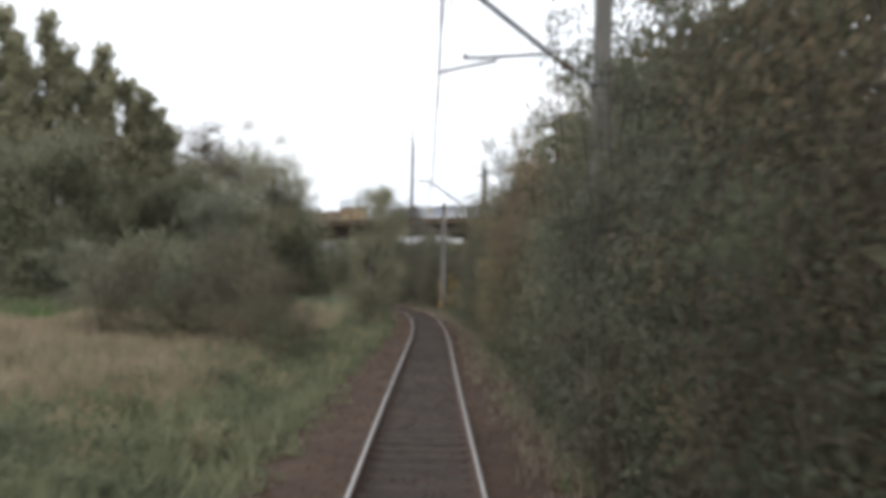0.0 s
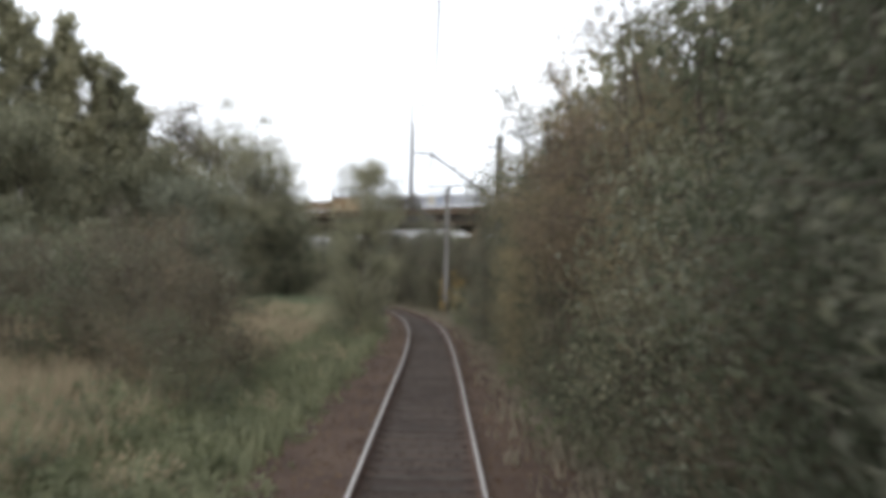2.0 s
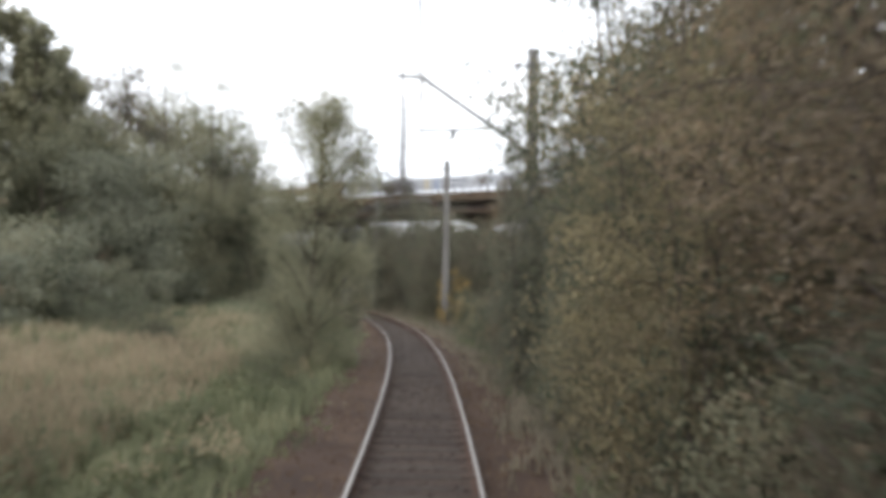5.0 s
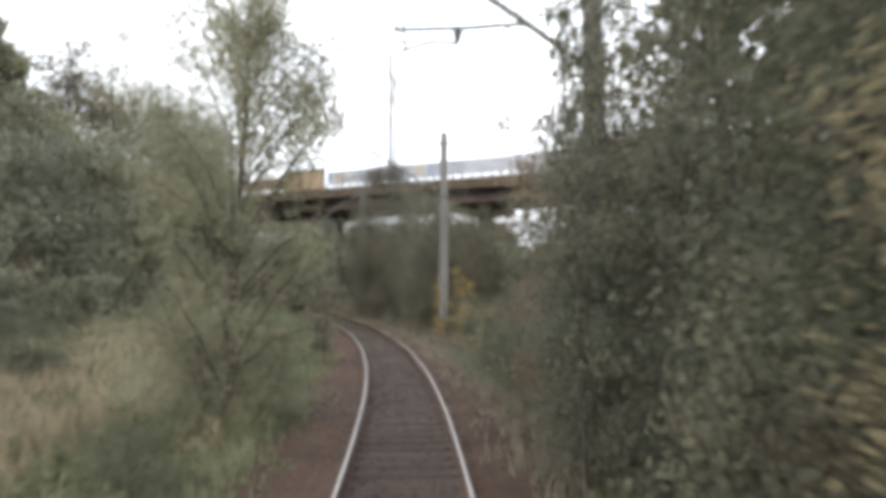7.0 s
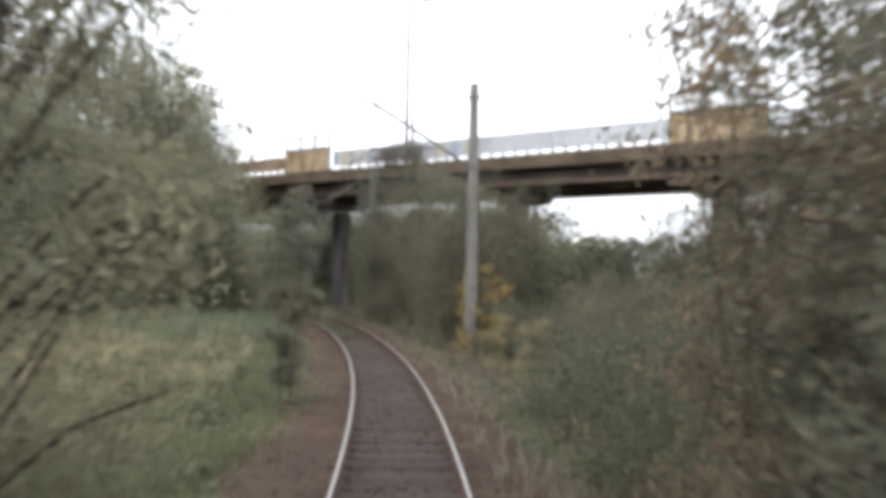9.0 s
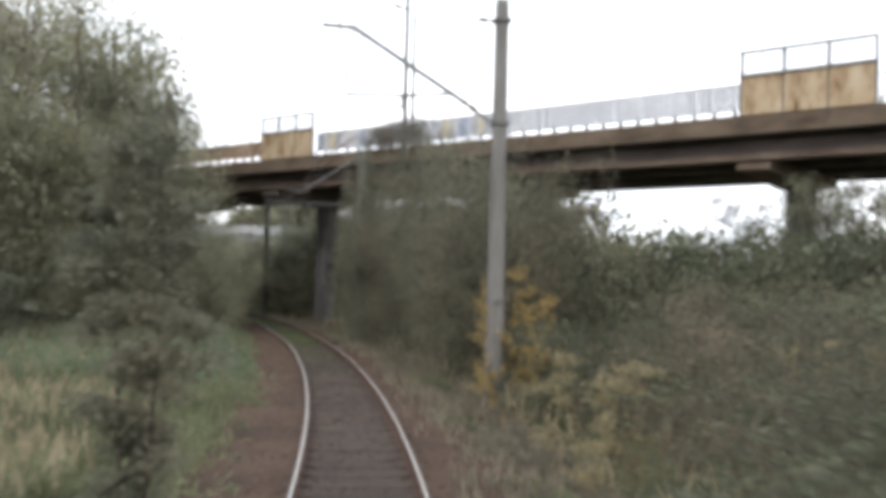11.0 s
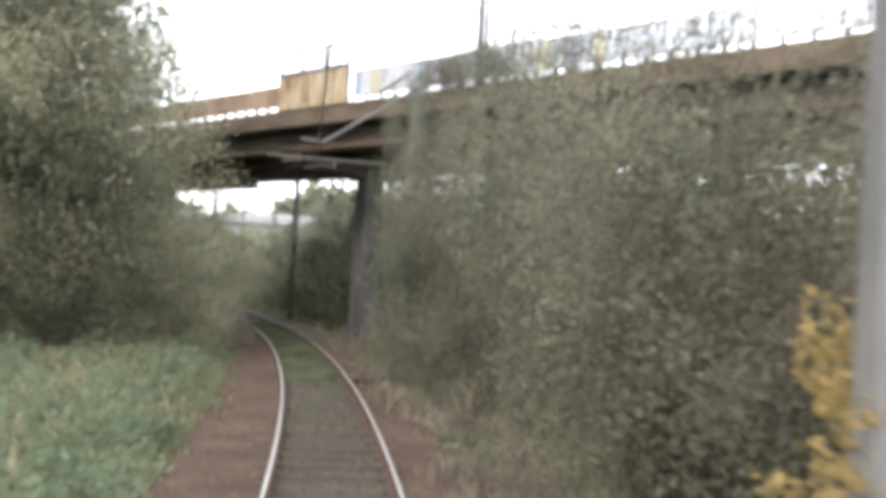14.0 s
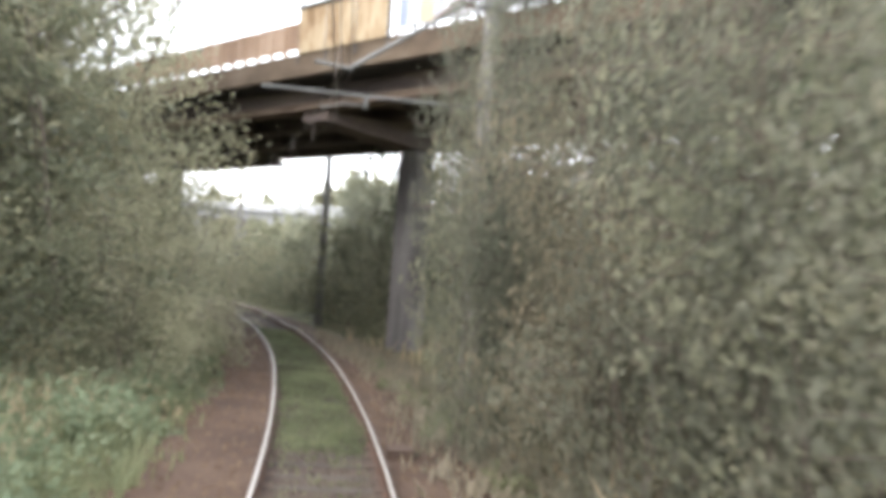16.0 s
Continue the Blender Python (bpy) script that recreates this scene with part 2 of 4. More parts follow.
# ---- the line of the track ----
TRACK_Y = [-40, 0, 8, 14, 20, 26, 32, 38, 44, 50, 56, 62, 68, 74, 80, 86, 92, 100.3, 107.6, 111.3, 118, 123, 135, 160, 200]
TRACK_X = [0.4, -0.08, -0.244, -0.348, -0.438, -0.514, -0.585, -0.66, -0.80, -1.007, -1.33, -1.822, -2.502, -3.392, -4.495, -5.79, -7.285, -9.68, -12.2, -13.7, -16.5, -18.85, -25.2, -41, -75]


def smooth_track():
    """The centre line as a smooth curve, a row for every 0.3 m of y."""
    ys = np.arange(-40, 180, 0.3)
    xs = np.interp(ys, TRACK_Y, TRACK_X)
    k = np.ones(21) / 21
    pad = np.pad(xs, 10, mode="reflect", reflect_type="odd")
    pad = np.convolve(pad, k, "valid")
    pad = np.convolve(np.pad(pad, 7, mode="reflect", reflect_type="odd"), np.ones(15) / 15, "valid")
    return ys, pad


LINE_Y, LINE_X = smooth_track()
LINE_DX = np.gradient(LINE_X, LINE_Y)


def centre(y):
    return float(np.interp(y, LINE_Y, LINE_X))


def heading(y):
    return float(np.interp(y, LINE_Y, LINE_DX))


def off(y, d):
    """The place d metres to the right of the centre line."""
    s = heading(y)
    q = math.hypot(1, s)
    return centre(y) + d / q, y - d * s / q


def sweep(section, y0, y1, step, mats=0):
    """A section (d, z) carried along the track."""
    bm = bmesh.new()
    rows = []
    for y in np.arange(y0, y1 + 1e-6, step):
        rows.append([bm.verts.new((*off(y, d), z)) for d, z in section])
    for a, b in zip(rows, rows[1:]):
        for k in range(len(section) - 1):
            f = bm.faces.new((a[k], a[k + 1], b[k + 1], b[k]))
            if mats:
                f.material_index = mats[k]
    return bm


def field_height(x, y):
    d = x - np.interp(y, LINE_Y, LINE_X)
    h = -0.2 + 0.10 * np.sin(x * 0.31 + 1.7) * np.sin(y * 0.23) + 0.06 * np.sin(x * 0.9) * np.sin(y * 0.8 + 1)
    h = h + 0.15 * np.clip((np.abs(d) - 6) / 20, 0, 1)
    near = np.clip((np.abs(d) - 2.2) / 2.5, 0, 1)
    return -0.44 * (1 - near) + h * near


BED_D = [-3.3, -2.6, -1.95, -1.5, -0.76, -0.75, 0.75, 0.76, 1.5, 1.9, 2.4, 2.9]
BED_Z = [-0.48, -0.33, -0.17, -0.140, -0.138, -0.166, -0.166, -0.138, -0.140, -0.19, -0.35, -0.48]


# ---- ground ----
def build_ground():
    inner = np.arange(-60, 60.1, 1.5)
    gx = np.concatenate([[-3000, -1500, -700, -350, -180, -110, -80], inner, [80, 110, 180, 350, 700, 1500, 3000]])
    iy = np.arange(-30, 165.1, 1.5)
    gy = np.concatenate([[-3000, -1200, -500, -200, -80], iy, [185, 240, 350, 600, 1200, 3000]])
    X, Y = np.meshgrid(gx, gy)
    Z = field_height(X, Y)
    nx, ny = len(gx), len(gy)
    verts = np.stack([X.ravel(), Y.ravel(), Z.ravel()], 1)
    idx = np.arange(nx * ny).reshape(ny, nx)
    faces = np.stack([idx[:-1, :-1].ravel(), idx[:-1, 1:].ravel(), idx[1:, 1:].ravel(), idx[1:, :-1].ravel()], 1)
    me = bpy.data.meshes.new("ground")
    me.from_pydata(verts.tolist(), [], faces.tolist())
    me.materials.append(M_GROUND)
    for p in me.polygons:
        p.use_smooth = True
    return tagged(new("ground", me), "rough meadow soil with weeds beside the railway", "ground", kind="structure")


build_ground()
ballast = part("ballast_bed", sweep(list(zip(BED_D, BED_Z)), -20, 150, 0.6, [0, 0, 0, 0, 1, 1, 1, 0, 0, 0, 0]), [M_BALLAST, M_OILED])
tagged(ballast, "worn reddish-brown ballast bed, partly overgrown", "track bed", kind="structure")

# ---- railway track ----
track = empty("railway_track", "single railway track with worn shiny rails on old sleepers", "railway track")
HEAD = [(-0.065, -0.17), (-0.065, -0.155), (-0.012, -0.14), (-0.012, -0.045), (-0.034, -0.035), (-0.034, -0.007), (-0.018, 0.0), (0.018, 0.0), (0.034, -0.007), (0.034, -0.035), (0.012, -0.045), (0.012, -0.14), (0.065, -0.155), (0.065, -0.17)]
for side in (-0.72, 0.72):
    bm = sweep([(side + d, z) for d, z in HEAD], -12, 150, 0.6, [0, 0, 0, 0, 0, 0, 1, 0, 0, 0, 0, 0, 0])
    part("rail", bm, [M_RAIL_SIDE, M_RAIL_TOP], track, "worn steel rail with a shiny head", smooth=False)
sleeper_mesh = mesh_from("sleeper", box(-1.25, 1.25, -0.125, 0.125, -0.13, 0.0, bevel=0.015), M_SLEEPER)
plate_mesh = mesh_from("base_plate", box(-0.17, 0.17, -0.08, 0.08, 0.0, 0.018, bevel=0.005), M_IRON)
rng = random.Random(4)
for i in range(205):
    y = -2 + 0.62 * i
    ob = piece("sleeper", sleeper_mesh, track, centre(y) + rng.uniform(-0.03, 0.03), y, -0.155 + rng.uniform(-0.012, 0.008), -math.degrees(math.atan(heading(y))) + rng.uniform(-0.8, 0.8))
    if 4 < y < 108:
        for side in (-0.72, 0.72):
            piece("base_plate", plate_mesh, ob, side, 0, 0)


def scatter_stones():
    """Loose ballast stones: small uneven lumps."""
    r = np.random.RandomState(5)
    n = 26000
    ys = r.uniform(2, 108, n) ** 1.0
    ds = r.uniform(-2.6, 2.2, n)
    size = r.uniform(0.018, 0.045, n)
    base = np.array([(1, 0, 0), (-0.5, 0.87, 0), (-0.5, -0.87, 0), (0.1, 0.05, 0.9)])
    verts, faces, tones = [], [], []
    for i in range(n):
        d = ds[i]
        if min(abs(d - 0.72), abs(d + 0.72)) < 0.09:
            continue
        x, y = off(ys[i], d)
        z = float(np.interp(d, BED_D, BED_Z))
        a = r.uniform(0, 6.28)
        c, s = math.cos(a), math.sin(a)
        k = len(verts)
        for b in base * size[i] * r.uniform(0.7, 1.3, (4, 3)):
            verts.append((x + c * b[0] - s * b[1], y + s * b[0] + c * b[1], z - 0.004 + b[2]))
        faces += [(k, k + 1, k + 3), (k + 1, k + 2, k + 3), (k + 2, k, k + 3)]
        tones += [int(abs(d) < 0.8)] * 3
    me = bpy.data.meshes.new("ballast_stones")
    me.from_pydata(verts, [], faces)
    me.materials.append(M_STONE)
    me.materials.append(M_STONE_DARK)
    me.polygons.foreach_set("material_index", tones)
    tagged(new("ballast_stones", me), "loose brown and grey ballast stones between the rails", "ballast", kind="stuff")


scatter_stones()

# ---- road bridge ----
# local x runs along the near edge to the right, y goes back across the deck
BRIDGE = pose(-11.45, 104.42, 0, 0, 0, math.degrees(math.atan2(-0.6606, 0.7507)))
WIDE = 9.8


def edge(x):
    """Height of the deck's near edge."""
    return 8.22 - 0.005 * x


S0, S1 = -46.0, 68.0
bridge = empty("road_bridge", "concrete road bridge with rust-stained fascia over the railway", "bridge", BRIDGE)
part("deck", box(S0, S1, 0.05, WIDE - 0.05, -0.70, -0.14, lift=edge), M_ASPHALT, bridge)
for y0, y1 in ((-0.12, 0.26), (WIDE - 0.26, WIDE + 0.12)):
    for x in np.arange(S0, S1, 3.0):
        part("edge_beam", box(x + 0.006, x + 2.994, y0, y1, -0.66, 0.0, bevel=0.02, lift=edge), M_FASCIA, bridge, "ochre rust-stained concrete edge beam")
for y in (1.05, 3.7, 6.1, 8.5):
    for a, b, low in ((S0, -14.4, -1.72), (-14.3, 14.05, -1.42), (14.15, S1, -1.42)):
        bm = box(a, b, y - 0.15, y + 0.15, low + 0.22, -0.70, lift=edge)
        web = part("girder", bm, M_GIRDER, bridge, "sooty dark concrete girder")
        # only the near flange takes the lighter brown, as if it caught the light
        part("flange", box(a, b, y - 0.32, y + 0.32, low, low + 0.24, bevel=0.03, lift=edge), M_LEDGE if y < 2 else M_GIRDER, web, "rust-stained lower flange, the near one coloured as if lit")
for x in np.arange(-41, 66, 4.7):
    bm = box(x - 0.14, x + 0.14, 1.46, 8.34, -1.18, -0.71, lift=edge)
    part("cross_beam", bm, M_GIRDER, bridge)
for px, far in ((-34.3, 6.9), (-17.3, 6.6), (-0.45, 6.6), (14.1, 7.2), (26.2, 6.9), (42.0, 6.9)):
    z = edge(px)
    bm = bmesh.new()
    ring = []
    # tapered cantilever head
    for x in (px - 0.6, px + 0.6):
        for y, lo in ((0.9, z - 1.72), (4.2, z - 2.1), (5.6, z - 2.1), (far, z - 1.85)):
            ring.append((bm.verts.new((x, y, lo)), bm.verts.new((x, y, z - 1.43))))
    for k in range(3):
        a, b, c, d = ring[k], ring[k + 1], ring[4 + k], ring[5 + k]
        bm.faces.new((a[0], b[0], b[1], a[1]))
        bm.faces.new((c[0], c[1], d[1], d[0]))
        bm.faces.new((a[0], c[0], d[0], b[0]))
        bm.faces.new((a[1], b[1], d[1], c[1]))
    bm.faces.new((ring[0][0], ring[0][1], ring[4][1], ring[4][0]))
    bm.faces.new((ring[3][0], ring[7][0], ring[7][1], ring[3][1]))
    part("pier_head", bm, M_LEDGE if px == 26.2 else M_GIRDER, bridge, "stained hammerhead of a bridge pier")
    bm = bmesh.new()
    rings = []
    for zz, w in ((-0.6, 0.47), (z - 2.08, 0.43)):
        rings.append([bm.verts.new((px + w * cx, 4.9 + w * cy, zz)) for cx, cy in ((-1, -0.8), (-0.8, -1), (0.8, -1), (1, -0.8), (1, 0.8), (0.8, 1), (-0.8, 1), (-1, 0.8))])
    for k in range(8):
        bm.faces.new((rings[0][k], rings[0][(k + 1) % 8], rings[1][(k + 1) % 8], rings[1][k]))
    part("pier_column", bm, M_PIER, bridge, "grey streaked concrete pier column")
part("plate", box(-4.3, -3.3, 0.94, 0.975, -1.38, -1.0, lift=edge), M_PANEL, bridge, "ochre plate on the girder")

# railing on the near edge
railing = empty("bridge_railing", "faded grey vertical-bar railing along the bridge edge", "railing", BRIDGE)


def lifted_tube(a, b, z, w, y=0.06):
    return box(a, b, y - w / 2, y + w / 2, z - w / 2, z + w / 2, lift=edge)


bar_mesh = mesh_from("bar", box(-0.046, 0.046, -0.012, 0.012, 0.0, 0.84), M_FENCE)
rust_bar_mesh = mesh_from("bar", box(-0.062, 0.062, -0.012, 0.012, 0.0, 0.73), M_FENCE_BROWN)
post_mesh = mesh_from("post", box(-0.055, 0.055, -0.03, 0.03, -0.01, 0.2, bevel=0.006), M_POST)
rust_post_mesh = mesh_from("post", box(-0.07, 0.07, -0.04, 0.04, -0.01, 0.94, bevel=0.006), M_FENCE_BROWN)
PANELS = ((0.0, 4.05), (26.2, 30.6))
for a, b, mat in ((S0, -0.03, M_FENCE_BROWN), (4.1, 26.15, M_FENCE), (30.65, S1, M_FENCE)):
    part("top_rail", lifted_tube(a, b, 1.06 if a == 4.1 else 0.95, 0.06), mat, railing)
    part("bottom_rail", lifted_tube(a, b, 0.21, 0.045), mat, railing)
    for x in np.arange(a + 0.04, b, 0.75):
        piece("post", rust_post_mesh if mat is M_FENCE_BROWN else post_mesh, railing, x, 0.06, edge(x))
painted = {}
for name, mat in (("blue", M_BLUE), ("yellow", M_YELLOW), ("white", M_WHITE)):
    painted[name] = mesh_from("bar", box(-0.05, 0.05, -0.014, 0.014, 0.0, 0.84), mat)
x = 4.25
rng = random.Random(9)
while x < 26.1:
    me = bar_mesh
    if x < 7.6:
        k = int(x / 0.46)
        me = (painted["white"], bar_mesh, painted["blue"], painted["white"], painted["yellow"], bar_mesh, painted["white"])[k % 7]
    elif 12.0 < x < 14.8 and int(x / 0.5) % 2:
        me = painted["yellow"] if int(x / 0.5) % 4 == 1 else painted["blue"]
    piece("bar", me, railing, x + rng.uniform(-0.008, 0.008), 0.06, edge(x) + 0.21)
    x += 0.125
x = -12.0
while x < -0.05:
    piece("bar", rust_bar_mesh, railing, x, 0.06, edge(x) + 0.21)
    x += 0.13
bm = bmesh.new()
for a, b, w in ((S0, -12.05, 0.06), (30.7, S1, 0.028)):
    for x in np.arange(a, b, 0.13):
        add_box(bm, x - w, x + w, 0.048, 0.072, 0.21, 0.93, lift=edge)
tagged(part("far_bars", bm, M_FENCE, railing), kind="stuff")
part("loose_brace", tube([(5.2, -0.02, edge(5.2) + 0.05), (7.1, -0.02, edge(7.1) + 0.72)], 0.03), M_FENCE_BROWN, railing, "bent loose rail")
back = empty("bridge_railing", "faded grey railing along the far bridge edge", "railing", BRIDGE)
part("top_rail", lifted_tube(S0, S1, 0.95, 0.06, WIDE - 0.06), M_FENCE, back)
part("bottom_rail", lifted_tube(S0, S1, 0.21, 0.045, WIDE - 0.06), M_FENCE, back)
bm = bmesh.new()
for x in np.arange(S0, S1, 0.14):
    add_box(bm, x - 0.02, x + 0.02, WIDE - 0.072, WIDE - 0.048, 0.21, 0.94, lift=edge)
tagged(part("bars", bm, M_FENCE, back), kind="stuff")


def shield(x0, x1, label):
    """Board and wire screen that keeps people off the live wire below."""
    th = empty("catenary_shield", label, "safety screen", BRIDGE, "shields on the bridge")
    w = (x1 - x0) / 3
    for k in range(3):
        part("board", box(x0 + k * w + 0.03, x0 + (k + 1) * w - 0.03, -0.17, -0.145, -0.02, 1.27, bevel=0.006, lift=edge), M_PANEL, th, "stained ochre board")
    for k in range(4):
        part("post", box(x0 + k * w - 0.04, x0 + k * w + 0.04, -0.14, -0.07, -0.3, 2.1, lift=edge), M_POST, th)
    for z in (1.29, 2.08):
        part("rail", box(x0 - 0.03, x1 + 0.03, -0.22, -0.175, z - 0.04, z + 0.04, lift=edge), M_POST, th)
    bm = bmesh.new()
    for x in np.arange(x0 + 0.06, x1, 0.06):
        add_box(bm, x - 0.004, x + 0.004, -0.165, -0.157, 1.31, 2.06, lift=edge)
    for z in np.arange(1.38, 2.04, 0.09):
        add_box(bm, x0, x1, -0.157, -0.149, z - 0.004, z + 0.004, lift=edge)
    part("wire_mesh", bm, M_MESH, th, "fine wire mesh")
    return th


shield(*PANELS[0], "ochre board and wire safety screen on the bridge railing")
shield(*PANELS[1], "ochre board safety screen with wire mesh top on the bridge")


def lamp_post(x, y, high):
    th = empty("street_lamp", "tall dark steel street lamp standing on the bridge", "street lamp", BRIDGE @ pose(x, y, edge(x) - 0.13), "lamps on the bridge")
    part("pole", tube([(0, 0, 0), (0, 0, 1.4), (0, 0, high)], [0.12, 0.10, 0.07], 8), M_POST, th)
    part("base", tube([(0, 0, 0), (0, 0, 0.9)], [0.13, 0.12], 8), M_POST, th)
    part("arm", tube([(0, 0, high - 0.05), (0, 0.5 if y < 4 else -0.5, high + 0.1), (0, 1.2 if y < 4 else -1.2, high + 0.15)], 0.03), M_POST, th)
    part("lamp_head", box(-0.12, 0.12, (1.1 if y < 4 else -1.7), (1.7 if y < 4 else -1.1), high + 0.1, high + 0.22, bevel=0.03), M_STEEL, th)


lamp_post(9.45, 0.75, 9.5)
lamp_post(1.5, 9.35, 9.5)
lamp_post(-30.0, 0.75, 9.5)
lamp_post(45.0, 0.75, 9.5)


# ---- overhead line ----
def mast(y, d, top, label, arm="down", px=None, reach=-2.67, tall=1.0, pull=False):
    """Concrete mast right of the track; its arm reaches back over the centre line. Local x points to the right."""
    x, yy = off(y, d)
    if px:
        x, yy = px
    base = float(field_height(x, yy))
    th = empty("catenary_mast", label, "catenary mast", pose(x, yy, 0, 0, 0, -math.degrees(math.atan(heading(y)))) @ Matrix.Diagonal((1, 1, tall, 1)), "masts along the track")
    bm = bmesh.new()
    rings = []
    for z, w in ((base - 0.3, 0.17), (top, 0.115)):
        rings.append([bm.verts.new((w * cx, w * cy, z)) for cx, cy in ((-1, -0.75), (-0.75, -1), (0.75, -1), (1, -0.75), (1, 0.75), (0.75, 1), (-0.75, 1), (-1, 0.75))])
    for k in range(8):
        bm.faces.new((rings[0][k], rings[0][(k + 1) % 8], rings[1][(k + 1) % 8], rings[1][k]))
    bm.faces.new(rings[1])
    part("post", bm, M_CONCRETE, th, "tapered grey concrete post")
    for z in (5.32, top - 0.4):
        part("clamp", box(-0.165, 0.165, -0.165, 0.165, z - 0.04, z + 0.04, bevel=0.008), M_STEEL, th)
    plate = part("number_plate", box(-0.07, 0.07, -0.176, -0.168, 1.80, 1.92, bevel=0.003), M_CONCRETE, th, "small weathered plate with dark bars")
    for z in (1.825, 1.865):
        part("marking", box(-0.05, 0.05, -0.180, -0.1765, z, z + 0.025), M_POST, plate)
    part("top_bracket", tube([(-0.1, 0, top - 0.4), (-0.3, 0, top - 0.4)], 0.024), M_STEEL, th)
    part("insulator", tube([(-0.3, 0, top - 0.4), (-0.36, 0, top - 0.4), (-0.42, 0, top - 0.4), (-0.48, 0, top - 0.4)], [0.03, 0.055, 0.03, 0.055], 8), M_INSULATOR, th)
    if arm == "down":
        part("strut", tube([(-0.14, 0, 5.32), (-0.46, 0, 5.53)], 0.03), M_STEEL, th)
        part("strut_insulator", tube([(-0.44, 0, 5.52), (-0.54, 0, 5.59), (-0.64, 0, 5.66), (-0.72, 0, 5.71)], [0.035, 0.06, 0.035, 0.055], 8), M_INSULATOR, th)
        part("diagonal_tube", tube([(-0.70, 0, 5.70), (reach, 0, 7.03)], 0.045, 8), M_STEEL, th)
        part("cap_tube", tube([(reach + 0.05, 0, 7.03), (reach - 0.62, 0, 7.05)], 0.038, 8), M_STEEL, th)
        if pull:
            part("steady_tube", tube([(-0.92, 0, 5.78), (-1.85, 0, 5.70), (reach + 0.28, 0, 5.70)], 0.028), M_STEEL, th)
            part("drop_bracket", tube([(reach + 0.30, 0, 5.76), (reach + 0.30, 0, 5.66)], 0.03, 6), M_STEEL, th)
            part("registration_arm", tube([(-1.62, 0, 5.66), (-1.9, 0, 5.60), (reach - 0.1, 0, 5.46)], 0.024), M_STEEL, th)
        else:
            part("steady_tube", tube([(-0.92, 0, 5.86), (-1.85, 0, 5.78), (reach - 0.12, 0, 5.75)], 0.028), M_STEEL, th)
            part("drop_bracket", tube([(-1.9, 0, 5.78), (-1.92, 0, 5.56)], [0.085, 0.03], 6), M_STEEL, th)
            part("registration_arm", tube([(-1.92, 0, 5.56), (-2.25, 0, 5.59), (reach - 0.02, 0, 5.46)], 0.022), M_STEEL, th)
        part("hanger", tube([(reach, 0, 7.03), (reach - 0.1, 0, 5.75)], 0.01, 4), M_WIRE, th)
    else:
        part("diagonal_tube", tube([(-0.14, 0, 7.3), (-2.45, 0, 5.72)], 0.04, 8), M_STEEL, th, "pale tube sloping down from the mast")
        part("cap_tube", tube([(-2.43, 0, 5.73), (-3.05, 0, 5.80)], 0.03, 8), M_STEEL, th)
        part("steady_tube", tube([(-0.14, 0, 5.25), (-3.9, 0, 5.30)], 0.026), M_STEEL, th)
        part("drop_bracket", tube([(-2.1, 0, 5.28), (-2.12, 0, 5.06)], [0.06, 0.025], 6), M_STEEL, th)
        part("registration_arm", tube([(-2.12, 0, 5.1), (-2.5, 0, 5.12), (-2.9, 0, 5.0)], 0.016), M_STEEL, th)
    return th


CONC = "tapered grey concrete mast with a steel catenary arm"
mast(-9.0, 2.6, 7.7, CONC)
mast(15.2, 2.6, 7.7, CONC, px=(2.31, 15.2), reach=-2.42, pull=True)
mast(48.6, 2.6, 7.77, CONC, px=(1.68, 48.65))
mast(73.4, 2.6, 7.74, "tapered grey concrete mast rising from a yellow bush", px=(-0.40, 73.4), reach=-2.93, tall=1.02)
mast(94.5, 2.6, 7.45, "concrete mast half hidden in bushes before the bridge", "up", px=(-5.3, 94.5))
mast(120.0, 2.7, 8.0, "dark mast behind the bridge", px=(-14.2, 120.0))
mast(145.0, 2.7, 8.4, "slim far mast behind the bridge", px=(-26.4, 145.0))


def overhead(name, label, stops, sag, radius, group):
    """A wire hung from stop to stop."""
    pts = []
    for (a, b) in zip(stops, stops[1:]):
        for k in range(10):
            f = k / 10
            pts.append((a[0] + (b[0] - a[0]) * f, a[1] + (b[1] - a[1]) * f, a[2] + (b[2] - a[2]) * f - sag * 4 * f * (1 - f)))
    pts.append(stops[-1])
    return tagged(part(name, tube(pts, radius, 4), M_WIRE), label, "overhead wire", group)


STOPS = [(-33, 0.0), (-9, 0.1), (15.2, 0.17), (48.6, 0.0), (73.4, -0.05), (94.5, 0.05), (120, 0.0), (145, 0.0), (170, 0.0)]
contact = [(*off(y, d), 5.44 if y < 80 else 4.98 if y < 100 else 5.3) for y, d in STOPS]
carrier = [(*off(y, d + 0.03), 7.03 if y < 80 else (5.75 if y < 100 else 6.8)) for y, d in STOPS]
overhead("contact_wire", "thin copper contact wire over the track", contact, 0.02, 0.010, "overhead wires")
overhead("carrier_wire", "thin carrier wire hung over the contact wire", carrier, 0.45, 0.009, "overhead wires")
overhead("carrier_wire", "second thin wire beside the carrier wire", [(x + 0.16, y, z + 0.02) for x, y, z in carrier], 0.38, 0.008, "overhead wires")
bm = bmesh.new()
for a, b, c, d in zip(carrier, carrier[1:], contact, contact[1:]):
    for f in (0.15, 0.35, 0.5, 0.65, 0.85):
        p = Vector(a).lerp(Vector(b), f) - Vector((0, 0, 0.45 * 4 * f * (1 - f)))
        q = Vector(c).lerp(Vector(d), f)
        add_tube(bm, [p, q], 0.005, 4, False)
tagged(part("droppers", bm, M_WIRE), "thin dropper wires between carrier and contact wire", "overhead wire", kind="stuff")

